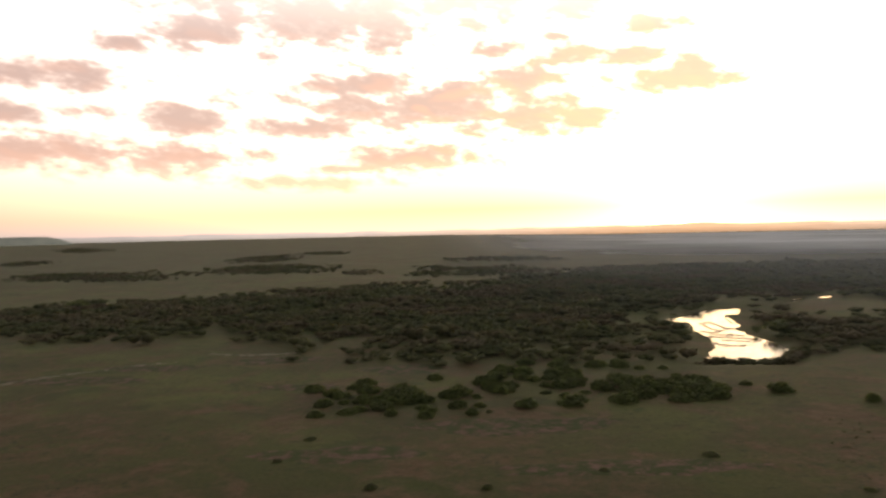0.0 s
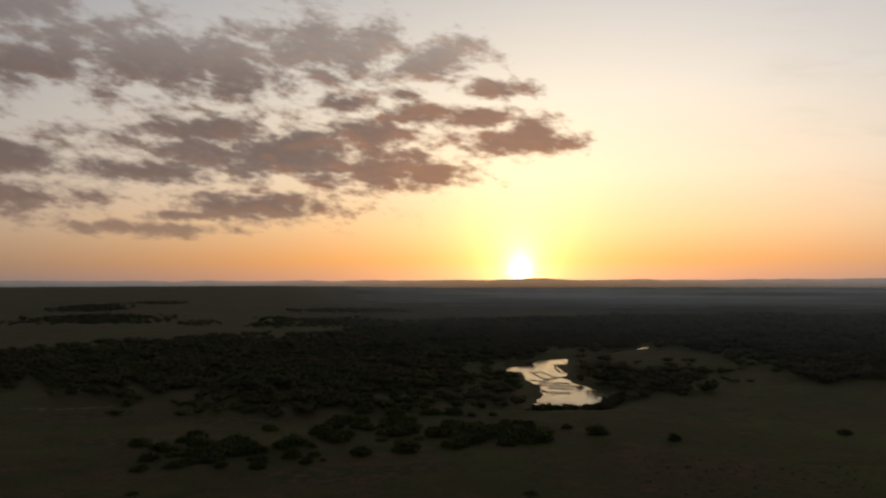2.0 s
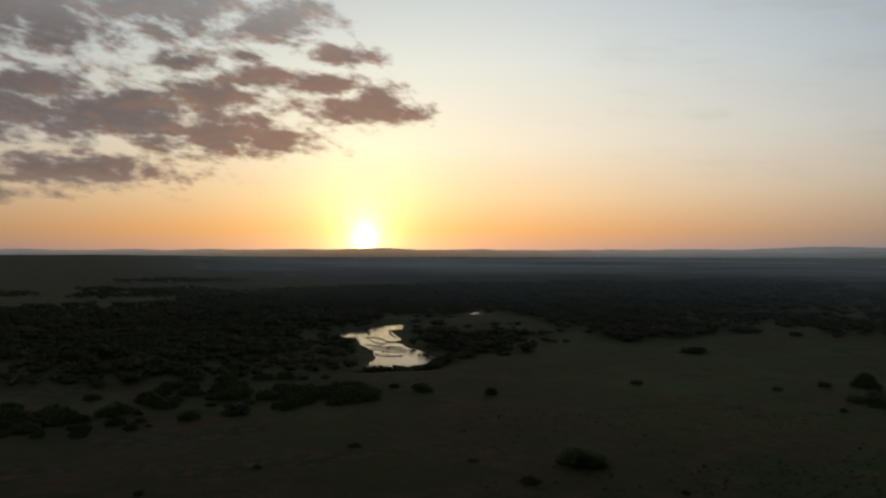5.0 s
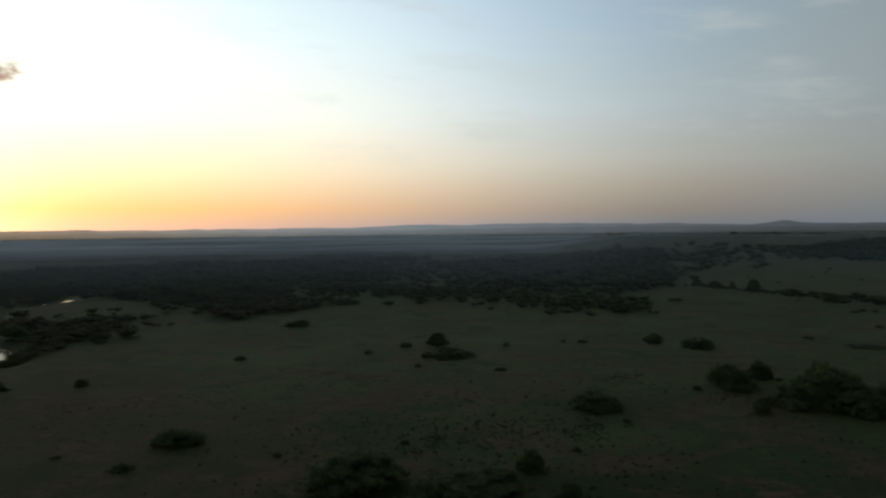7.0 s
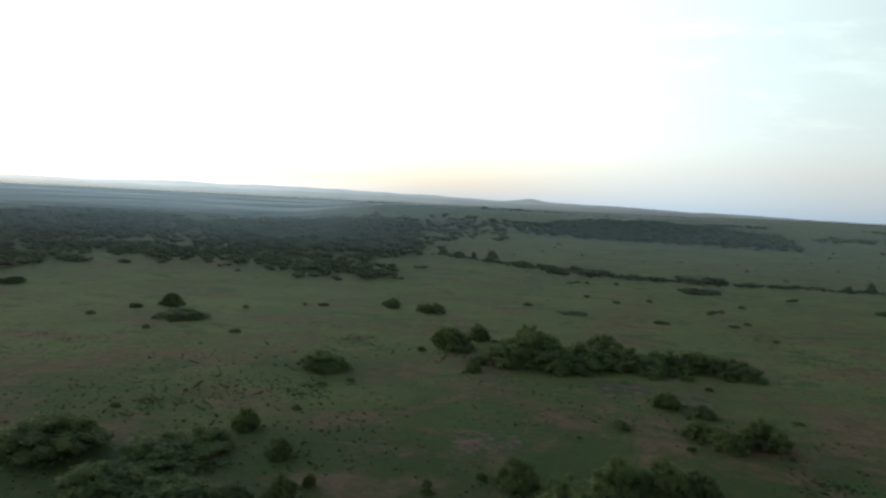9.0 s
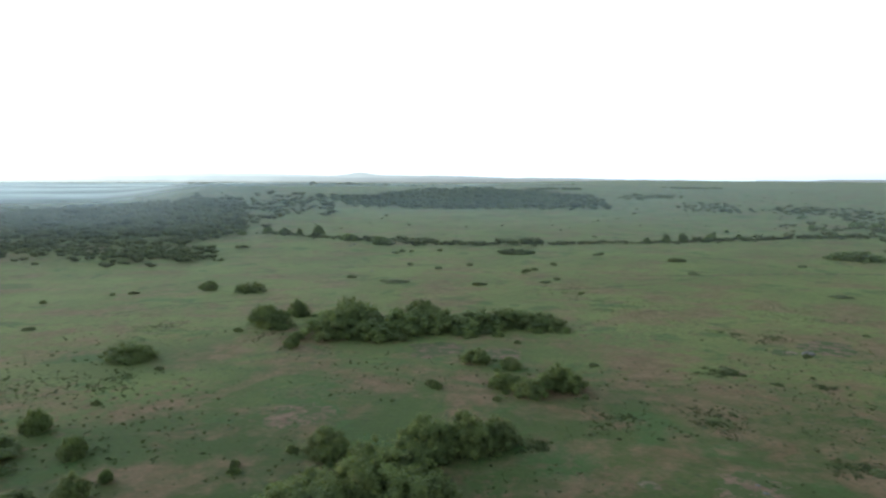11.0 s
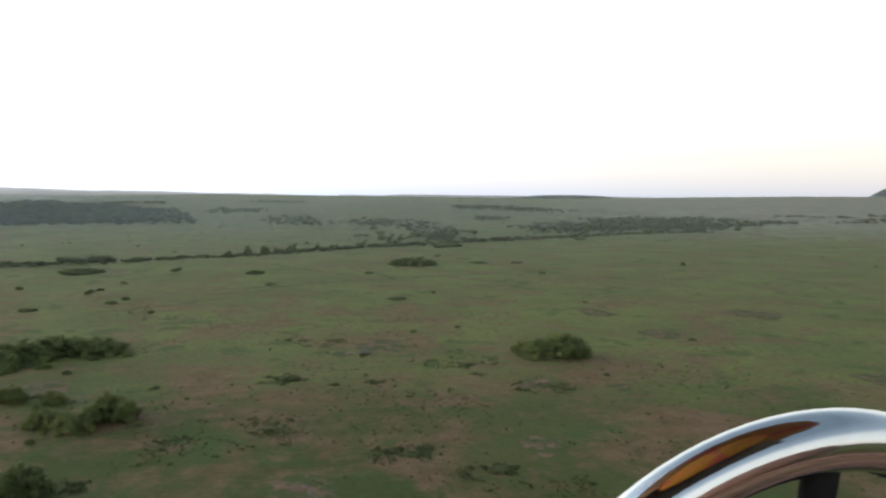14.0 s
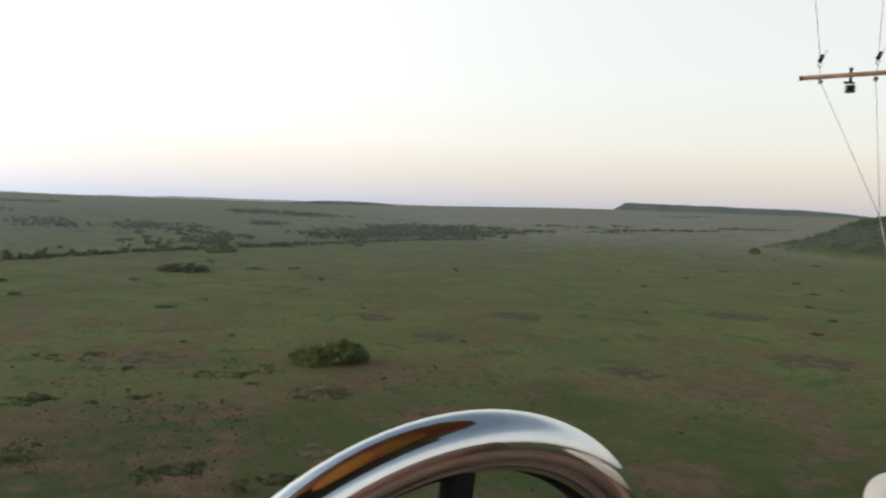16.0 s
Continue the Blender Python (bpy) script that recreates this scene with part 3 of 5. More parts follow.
# the bush at (299.9, -269.6) is made up, in place of a likely animal
single = [(339.5, -135.6, 23.7, 4.5), (340.6, -128.7, 13.9, 3.3), (349.9, 12.5, 21.4, 2.7), (447.4, 135.6, 7.8, 6.4), (405.7, 106.0, 10.9, 4.5), (389.0, 85.4, 9.7, 4.9),
          (407.8, -56.5, 4.7, 4.4), (416.4, -68.0, 5.1, 6.4), (421.4, -78.1, 5.9, 6.5), (439.6, -97.1, 7.5, 4.8), (299.9, -269.6, 3.1, 2.1),
          (305.1, -615.4, 10.4, 7.3), (259.4, -649.6, 6.4, 5.3), (232.7, -642.8, 8.3, 7.3), (82.4, 187.7, 3.5, 2.2), (68.3, 199.0, 6.3, 2.5)]
for row in single:
    make_bush(*row, "small dark bush at the edge of the gully", "gully bushes", coarse=True)


def scatter(poly, spacing, rng, keep=1.0):
    """Random places in a polygon, about spacing apart."""
    xs, ys = [p[0] for p in poly], [p[1] for p in poly]
    nx, ny = int((max(xs) - min(xs)) / spacing) + 1, int((max(ys) - min(ys)) / spacing) + 1
    gx, gy = np.meshgrid(min(xs) + (np.arange(nx) + 0.5) * spacing, min(ys) + (np.arange(ny) + 0.5) * spacing)
    gx, gy = gx + rng.uniform(-0.5, 0.5, gx.shape) * spacing, gy + rng.uniform(-0.5, 0.5, gy.shape) * spacing
    loose = rng.normal(size=gx.shape) * min(18.0, 0.09 * max(max(xs) - min(xs), max(ys) - min(ys)))
    thin = 0.5 + 0.5 * np.sin(gx / 31 + 1.7 * np.sin(gy / 43)) * np.sin(gy / 27 + 1.3 * np.sin(gx / 39))
    ok = (inside(poly, gx, gy) > loose) & (rng.random(gx.shape) < keep * (0.45 + 0.75 * thin))
    for back in (0.0, 9.0, 18.0):
        ok &= (inside(river, gx + 0.3 * back, gy + 0.95 * back) < -2.5) & (inside(pool, gx + 0.4 * back, gy + 0.9 * back) < -2) & (inside(far_pool, gx + 0.4 * back, gy + 0.9 * back) < -2)
    return np.stack([gx[ok], gy[ok]], 1)


def along(points, spread, step, rng):
    out = []
    for (ax, ay), (bx, by) in zip(points, points[1:]):
        n = int(math.hypot(bx - ax, by - ay) / step)
        for i in range(n):
            t = (i + rng.random()) / n
            out.append((ax + (bx - ax) * t + rng.normal() * spread, ay + (by - ay) * t + rng.normal() * spread))
    return out


def wood_tree(seed):
    rng = np.random.default_rng(seed)
    out = []
    for i in range(3):
        a, r = i * 2.1 + rng.uniform(-0.5, 0.5), rng.uniform(0.15, 0.45)
        c = np.array([math.cos(a) * r, math.sin(a) * r, rng.uniform(0.38, 0.62)])
        rad = np.array([0.5, 0.5, 0.36]) * rng.uniform(0.7, 1.1)
        out.append(ball(rng, c, rad * 0.86, 0.22))
        out.append(leaves(rng, c, rad, 22, 0.13, (0.8, 1.2), -0.2, 0.8))
    trunk = np.array([[0.06, 0, 0], [-0.03, 0.05, 0], [-0.03, -0.05, 0], [0.0, 0.0, 0.6]])
    out.append((trunk, np.array([[0, 1, 3], [1, 2, 3], [2, 0, 3]])))
    return join(out)


WOOD_TREES = [wood_tree(200 + i) for i in range(10)]


def woodland(places, size, rng, label, name="woodland", mat=None, level=None):
    """Uncountable far trees, joined."""
    verts, faces, n = [], [], 0
    for x, y in places:
        v, f = WOOD_TREES[rng.integers(len(WOOD_TREES))]
        clump = 1.0 + 0.45 * noise.noise(Vector((x * 0.021, y * 0.021, 2.0))) + 0.25 * noise.noise(Vector((x * 0.07, y * 0.07, 5.0)))
        a, s = rng.uniform(0, 6.283), size * clump * min(1.9, 0.66 + rng.gamma(2.0, 0.16))
        c, q = math.cos(a), math.sin(a)
        w = v * (s * rng.uniform(0.8, 1.2), s * rng.uniform(0.8, 1.2), s * rng.uniform(0.5, 0.8))
        verts.append(np.stack([w[:, 0] * c - w[:, 1] * q + x, w[:, 0] * q + w[:, 1] * c + y, w[:, 2] + (float(ground_z(x, y)) if level is None else level) - 0.1], 1))
        faces.append(f + n)
        n += len(v)
    if not verts:
        return
    verts, faces = np.vstack(verts), np.vstack(faces)
    me = bpy.data.meshes.new(name)
    me.vertices.add(len(verts)), me.loops.add(faces.size), me.polygons.add(len(faces))
    me.vertices.foreach_set("co", verts.ravel())
    me.loops.foreach_set("vertex_index", faces.ravel().astype(np.int32))
    me.polygons.foreach_set("loop_start", np.arange(0, faces.size, 3, dtype=np.int32))
    me.polygons.foreach_set("use_smooth", np.ones(len(faces), bool))
    me.update(), me.validate()
    tagged(part(name, me, mat or (MAT_WOODS if verts[:, 1].min() > 200 and verts[:, 0].max() < 450 else MAT_SLOPE_WOODS)), label, "trees", kind="stuff")


wood_rng = np.random.default_rng(9)
main_wood = [(-237.2, 423.3), (-184.9, 335.3), (-140.3, 310.3), (-132.8, 322.7), (-119.0, 339.8), (-74.3, 322.3), (-46.1, 314.4), (-37.9, 297.2), (-33.9, 274.8), (-28.7, 252.4), (-6.0, 247.1),
             (11.4, 240.7), (26.5, 238.9), (43.5, 242.9), (64.3, 243.8), (74.3, 267.8), (84.2, 344.3), (123.1, 384.2), (152.3, 416.9), (224.1, 441.3), (411.4, 736.0), (277.0, 704.9), (177.2, 745.6),
             (77.0, 606.3), (52.4, 575.6), (-5.9, 511.5), (-42.6, 540.2), (-78.6, 520.2), (-113.9, 497.9), (-134.3, 462.2), (-168.7, 451.9), (-185.7, 430.3), (-210.4, 444.4)]
woodland(scatter(main_wood, 4.2, wood_rng, 1.0), 3.7, wood_rng, "dense dark riverside woodland along the river valley")
east_wood = [(219.6, 573.3), (213.1, 443.8), (201.2, 329.8), (288.6, 340.2), (330.0, 420.0), (480.0, 570.0), (557.9, 638.1), (438.5, 733.4), (271.5, 702.5)]
woodland(scatter(east_wood, 8.0, wood_rng, 1.0), 5.6, wood_rng, "dark wooded valley with a few clearings")
valley_lobe = [(195.6, 325.6), (243.0, 388.1), (278.5, 400.1), (287.0, 368.0), (253.7, 293.3), (225.9, 268.9), (202.8, 266.3), (183.3, 264.3), (193.6, 286.8), (191.5, 304.2)]
woodland(scatter(valley_lobe, 5.5, wood_rng, 1.2), 4.2, wood_rng, "dark lobe of bushes reaching onto the meadow")
east_fringe = [(266.5, 308.4), (280.0, 333.3), (313.6, 339.2), (345.3, 321.5), (347.1, 287.4), (355.6, 261.7), (338.4, 229.8), (341.9, 201.4), (354.5, 181.4), (342.8, 173.2), (315.3, 144.5),
               (301.2, 149.2), (297.0, 165.9), (299.9, 206.1), (315.1, 233.1), (286.8, 245.6), (301.4, 303.9)]
woodland(scatter(east_fringe, 4.6, wood_rng, 1.0), 3.4, wood_rng, "dark bushes along the near edge of the valley")
east_mass = [(515.3, 417.2), (664.2, 489.1), (813.5, 496.4), (778.2, 386.2), (783.3, 325.0), (698.9, 272.6), (623.9, 263.4), (534.7, 217.8), (442.9, 184.0), (366.6, 183.8), (354.2, 208.2), (355.2, 240.7),
             (368.2, 276.1), (375.5, 305.8)]
woodland(scatter(east_mass, 8.2, wood_rng, 1.0), 5.6, wood_rng, "dense dark wood filling the valley side")
east_far = [(549.9, 672.5), (710.4, 753.0), (755.0, 680.5), (654.0, 560.9), (515.4, 447.3), (446.7, 407.3), (366.6, 340.6), (332.4, 358.8), (286.0, 355.8)]
woodland(scatter(east_far, 8.6, wood_rng, 1.0), 5.6, wood_rng, "dark hazy wood down in the valley")
east_thin = [(473.4, 431.5), (531.9, 430.2), (365.0, 298.8), (353.9, 325.5)]
woodland(scatter(east_thin, 9.0, wood_rng, 0.45), 4.0, wood_rng, "scattered trees in a grassy clearing of the valley")
east_mix = [(799.1, 289.8), (871.4, 271.3), (928.3, 210.0), (751.8, 165.7), (656.5, 201.0), (589.8, 211.2)]
woodland(scatter(east_mix, 9.5, wood_rng, 0.6), 4.6, wood_rng, "patchy bushes between the valley and the long wood")
bank_wood = [(97.1, 252.2), (118.4, 306.6), (134.1, 351.9), (134.6, 329.8), (153.8, 336.5), (168.3, 330.7), (178.9, 320.6), (166.1, 297.7), (142.8, 280.3), (122.8, 260.1), (103.6, 244.9)]
bank_edge = [(65.0, 240.2), (72.0, 239.0), (79.0, 238.8), (86.0, 237.8), (91.0, 242.6), (96.0, 249.6), (101.5, 258.0)]
woodland(scatter(bank_wood, 4.6, wood_rng, 0.9), 3.0, wood_rng, "low dark scrub on the far river bank")
woodland(along(bank_edge, 0.8, 1.0, wood_rng), 2.6, wood_rng, "fringe of dark bushes at the water's edge", level=river_z)
dark_wood = [(768.2, 176.6), (721.7, 89.7), (748.5, -1.3), (766.6, -74.7), (926.9, -56.0), (1066.0, 43.0), (1076.7, 110.7), (942.9, 203.9)]
woodland(scatter(dark_wood, 7.0, wood_rng, 0.95), 5.5, wood_rng, "long dark wood on the slope across the gully")
fill_rng = np.random.default_rng(23)
woodland(scatter(dark_wood, 8.0, fill_rng, 1.0), 4.6, fill_rng, "dark undergrowth of the long wood across the gully")
near_wood = [(-38.1, 205.2), (-23.3, 216.2), (-17.4, 210.1), (-6.1, 210.4), (3.0, 213.9), (11.4, 228.7), (36.2, 210.8), (55.4, 208.4), (57.8, 196.0), (48.0, 190.9), (32.4, 194.8), (21.2, 200.7), (8.3, 198.1),
             (-1.7, 195.0), (-1.3, 183.2), (-15.5, 182.4), (-25.1, 187.6), (-23.9, 198.1)]
mid_wood = [(1.0, 236.5), (9.3, 209.3), (34.7, 204.6), (58.2, 192.6), (59.1, 207.5), (48.8, 217.0), (44.4, 238.4), (21.6, 241.8)]
for x, y in np.vstack([scatter(near_wood, 4.0, wood_rng, 0.95), scatter(mid_wood, 7.0, wood_rng, 0.9)]):
    wide = wood_rng.uniform(2.6, 7.2)
    make_bush(x, y, wide, wide * wood_rng.uniform(0.3, 0.5), "dark leafy tree-like bush near the river", "river bushes", coarse=True)


gully = [(423.2, 135.7), (393.7, 41.5), (406.1, -24.0), (423.9, -83.5), (462.8, -151.4), (509.1, -301.2), (522.8, -410.5), (516.5, -495.9)]
woodland(along(gully, 3.4, 1.7, wood_rng), 2.6, wood_rng, "line of low dark bushes along a gully")
gully_far = [(321.4, 190.0), (308.0, 159.0), (307.0, 141.6), (447.8, 170.4), (416.7, 117.5), (385.4, 78.9), (394.4, 36.7)]
woodland(along(gully_far[:3], 5.0, 2.0, wood_rng) + along(gully_far[3:], 4.0, 3.0, wood_rng), 2.8, wood_rng, "bushes along the edge of the wooded valley")
strips = [[(875.9, -105.4), (926.6, -168.6), (1010.9, -184.0), (970.4, -116.8)], [(724.0, -140.1), (693.0, -181.1), (833.6, -211.1), (836.7, -171.9)],
          [(719.6, -211.5), (637.0, -262.3), (707.2, -285.1), (770.4, -251.9)], [(508.3, -157.8), (529.5, -246.0), (592.5, -244.1), (579.0, -189.3)],
          [(992.6, -460.4), (827.4, -527.6), (909.2, -579.5), (1091.9, -525.8)], [(734.3, -373.6), (717.4, -394.2), (779.0, -424.4), (795.7, -404.7)],
          [(556.2, -328.9), (517.3, -492.2), (588.5, -564.7), (648.8, -522.1), (624.3, -446.5), (600.1, -354.8)],
          [(689.7, -218.6), (659.8, -268.2), (767.8, -312.0), (773.5, -245.1)], [(524.7, -209.0), (495.6, -241.4), (615.3, -293.7), (642.3, -266.7)], [(1222.8, -227.4), (1226.1, -276.3), (1410.8, -318.0), (1390.6, -258.7)], [(1122.7, 5.4), (1150.7, -69.8), (1203.1, -73.0), (1167.8, 5.5)]]
for strip in strips:
    woodland(scatter(strip, 7.0, wood_rng, 0.7), 3.4, wood_rng, "low thicket of dark bushes on the far slope")
strips = [[(-398.3, 709.9), (-300.7, 662.3), (-243.2, 697.5), (-338.7, 818.1), (-435.9, 836.2)], [(-230.9, 756.6), (-160.4, 711.4), (-113.7, 779.1), (-178.8, 922.4), (-253.4, 924.2)],
          [(-97.2, 719.3), (-76.8, 686.4), (-63.4, 718.9), (-79.2, 776.3), (-94.9, 755.4)], [(-38.9, 674.9), (23.0, 623.1), (88.3, 663.9), (63.7, 813.4), (-14.4, 796.9)],
          [(-294.6, 1061.3), (-235.7, 997.0), (-211.6, 1083.2), (-269.6, 1224.4), (-314.2, 1201.7)], [(-256.7, 1338.5), (-195.0, 1204.6), (-165.4, 1253.0), (-208.7, 1392.9), (-238.6, 1327.1)],
          [(-5.6, 963.2), (64.8, 894.3), (138.2, 912.5), (106.7, 1013.3), (25.3, 976.7)], [(-615.4, 1075.8), (-553.7, 1005.6), (-563.4, 1061.5), (-646.5, 1187.6), (-643.2, 1139.4)],
          [(-873.0, 1727.2), (-744.3, 1562.8), (-750.6, 1675.3), (-988.3, 2018.5), (-930.9, 1882.3)],
          [(576.1, -349.1), (561.7, -587.9), (644.2, -664.4), (721.8, -531.5), (635.1, -384.7)]]
for strip in strips:
    woodland(scatter(strip, 5.5, wood_rng, 0.95), 3.0, wood_rng, "strip of dark bushes on the far plain")
thickets = [[(664, -739), (646, -778)], [(622, -758), (598, -781)], [(624, -845), (600, -855)], [(547, -698), (531, -742)], [(553, -815), (530, -860)], [(521, -840), (500, -900)], [(540, -975), (533, -1050)],
            [(520, -1040), (490, -1085)], [(600, -615), (575, -678)], [(560, -745), (540, -800)]]
for line in thickets:
    woodland(along(line, 7.0, 1.6, wood_rng), 2.7, wood_rng, "broken line of dark bushes where the plain falls away")
woodland(along([(1144, -1783), (1163, -2031)], 9.0, 4.0, wood_rng), 3.6, wood_rng, "thin dark line of trees on the far plain")


# ---------------------------------------------------------------- distance
def ridge(name, az0, az1, dist, height_at, mat, label, depth=180.0):
    """A range of hills along a stretch of the horizon; height_at gives its crest in degrees of elevation."""
    verts, faces = [], []
    steps = int((az1 - az0) / 0.15) + 1
    for i in range(steps + 1):
        a = az0 + (az1 - az0) * i / steps
        s, c = math.sin(radians(a)), math.cos(radians(a))
        top = 35 + dist * math.tan(radians(height_at(a)))
        base = -8.0
        top = max(top, base + 0.5)
        for r, z in ((dist, base), (dist + 20, base + 0.6 * (top - base)), (dist + 55, top), (dist + depth, base)):
            verts.append((s * r, c * r, z))
    for i in range(steps):
        for j in range(3):
            a = i * 4 + j
            faces.append((a, a + 4, a + 5, a + 1))
    tagged(part(name, mesh_from(name, verts, faces, True), mat), label, "hills", kind="structure")


def wavy(a, seed):
    return noise.fractal(Vector((a * 0.35, seed, 0.0)), 1.0, 2.0, 4)


# haze is part of these emission colours, paler for the farther ridges
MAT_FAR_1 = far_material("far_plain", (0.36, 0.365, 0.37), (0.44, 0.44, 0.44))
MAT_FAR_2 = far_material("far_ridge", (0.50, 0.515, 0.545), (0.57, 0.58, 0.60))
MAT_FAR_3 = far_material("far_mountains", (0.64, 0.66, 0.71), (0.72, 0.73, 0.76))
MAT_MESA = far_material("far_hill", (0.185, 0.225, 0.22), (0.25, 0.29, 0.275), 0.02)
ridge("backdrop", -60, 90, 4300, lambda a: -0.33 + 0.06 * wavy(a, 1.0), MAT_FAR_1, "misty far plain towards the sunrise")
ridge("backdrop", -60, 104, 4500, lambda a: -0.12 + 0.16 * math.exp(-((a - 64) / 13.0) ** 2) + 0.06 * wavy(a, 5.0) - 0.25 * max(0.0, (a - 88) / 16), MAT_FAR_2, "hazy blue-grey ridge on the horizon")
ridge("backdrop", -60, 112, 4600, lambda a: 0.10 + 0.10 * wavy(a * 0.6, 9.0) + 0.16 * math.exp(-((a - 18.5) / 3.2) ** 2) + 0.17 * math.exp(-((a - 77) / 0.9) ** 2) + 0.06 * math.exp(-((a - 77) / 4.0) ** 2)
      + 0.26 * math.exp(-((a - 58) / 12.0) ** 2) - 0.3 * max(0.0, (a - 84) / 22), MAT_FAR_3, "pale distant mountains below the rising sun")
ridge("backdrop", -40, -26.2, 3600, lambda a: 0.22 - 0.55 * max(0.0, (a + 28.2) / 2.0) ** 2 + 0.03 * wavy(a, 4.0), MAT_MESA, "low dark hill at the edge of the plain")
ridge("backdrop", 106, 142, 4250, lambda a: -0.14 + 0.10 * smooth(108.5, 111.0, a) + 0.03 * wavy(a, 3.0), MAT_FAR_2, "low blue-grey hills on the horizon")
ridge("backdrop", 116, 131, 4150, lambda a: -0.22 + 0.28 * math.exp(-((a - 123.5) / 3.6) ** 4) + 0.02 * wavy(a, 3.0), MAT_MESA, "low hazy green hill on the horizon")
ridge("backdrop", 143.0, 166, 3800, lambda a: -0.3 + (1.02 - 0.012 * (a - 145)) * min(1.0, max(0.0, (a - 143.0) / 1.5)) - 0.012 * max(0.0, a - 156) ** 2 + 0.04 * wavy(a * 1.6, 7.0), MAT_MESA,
      "long flat-topped hill, its haze blue put into the glow colour")

# wooded knoll
knoll = [(150, -705), (190, -660), (240, -655), (300, -680), (330, -740), (300, -800), (180, -800), (150, -760)]
woodland(scatter(knoll, 4.0, wood_rng, 2.2), 2.9, wood_rng, "dark bushes covering a rounded green knoll", mat=MAT_SLOPE_WOODS)
plateau = [(1465.1, 885.7), (1146.7, 502.3), (1245.0, 333.2), (1198.7, 172.9), (1292.5, 185.8), (1498.8, 399.1), (1270.7, 555.5), (1726.9, 1042.0)]
woodland(scatter(plateau, 14.0, wood_rng, 0.35), 4.5, wood_rng, "scattered bushes along the edge of the plateau")
scrub = [(958.9, 681.1), (910.9, 321.4), (942.1, 209.3), (594.1, 212.7), (451.1, 203.3), (374.8, 272.9), (322.3, 301.0), (475.5, 461.1)]
woodland(scatter(scrub, 14.0, wood_rng, 0.22), 4.2, wood_rng, "mixed dark woodland and clearings beyond the valley")

slope = [(446.8, 143.2), (456.4, -75.6), (540.2, -518.5), (900.3, -862.2), (1196.1, -108.1), (1031.0, 327.0)]
woodland(scatter(slope, 24.0, wood_rng, 0.4), 1.5, wood_rng, "sparse low bushes on the far grassy slope")
woodland(along(gully, 7.0, 2.2, wood_rng), 1.5, wood_rng, "undergrowth along the gully")

# small shrubs and dark tussock mounds on the plain
small = [(355.3, 67.6, 3.3, 1.4), (354.0, 62.7, 2.7, 1.4), (359.5, 49.6, 3.3, 1.4), (298.7, 54.5, 3.2, 1.2), (285.8, 41.3, 3.5, 1.1), (297.6, 30.1, 3.0, 1.4), (299.7, -3.6, 3.2, 1.4), (273.6, 8.1, 2.5, 1.0),
         (282.2, 4.2, 3.0, 1.3), (257.3, -3.5, 3.2, 1.0), (255.5, 68.7, 4.0, 1.2), (228.2, -9.7, 2.1, 0.9), (242.4, 22.7, 5.6, 1.1), (245.7, 51.3, 11.5, 1.0), (317.3, -54.9, 8.6, 2.0), (345.1, -26.7, 3.2, 1.3),
         (121.8, 21.6, 2.3, 1.0), (115.1, 11.1, 1.6, 0.9), (139.7, -6.1, 2.4, 0.7), (157.1, 8.5, 2.0, 1.0), (168.3, 19.7, 3.4, 1.3), (166.2, 16.0, 2.6, 1.3)]
for row in small:
    make_bush(*row, "small dark shrub on a low mound in the grass", "small shrubs", True, "shrub")
small = [(200.2, -139.7, 2.2, 0.7), (239.7, -103.1, 1.8, 0.8), (176.0, -82.8, 2.1, 0.6), (307.4, -101.8, 4.9, 1.0), (280.7, -173.1, 3.5, 1.0), (140.5, -129.9, 2.4, 0.7), (114.9, -66.5, 1.9, 0.8), (152.2, -49.1, 2.0, 0.9),
         (138.9, -58.1, 1.4, 0.6), (118.6, -88.2, 1.6, 0.6), (94.9, -32.7, 0.8, 0.7), (174.1, -69.6, 2.0, 0.6), (91.1, -36.1, 2.7, 0.7), (81.5, -44.1, 3.0, 0.8), (137.7, -30.2, 4.4, 1.1), (130.3, -36.6, 2.1, 0.6)]
for row in small:
    make_bush(*row, "low tussock on a bare patch of earth", "small shrubs", True, "shrub")
small = [(169.3, 163.6, 4.6, 1.6), (152.6, 163.5, 3.0, 1.0), (144.9, 138.6, 2.1, 1.0), (188.4, 139.6, 2.1, 1.2), (205.8, 129.5, 1.8, 0.9), (188.8, 231.5, 6.7, 2.7), (259.2, 250.5, 6.5, 2.2), (251.2, 270.9, 16.6, 3.3), (272.5, 201.4, 3.1, 1.3),
         (153.3, 119.0, 2.9, 0.9), (218.7, 104.8, 4.8, 2.2), (225.1, 97.5, 3.7, 1.1), (91.7, 97.8, 1.8, 1.0), (125.8, 73.4, 1.8, 0.9), (104.5, 72.6, 1.7, 1.0), (84.0, 41.9, 1.5, 1.0), (122.3, 22.6, 2.6, 1.4), (388.2, 33.5, 4.2, 1.5), (339.8, -24.3, 4.2, 1.3),
         (279.0, 7.2, 3.4, 1.3), (249.9, 0.7, 3.9, 1.0), (347.3, 69.4, 3.8, 1.3)]
for row in small:
    make_bush(*row, "small dark shrub in short grass", "small shrubs", True, "shrub")
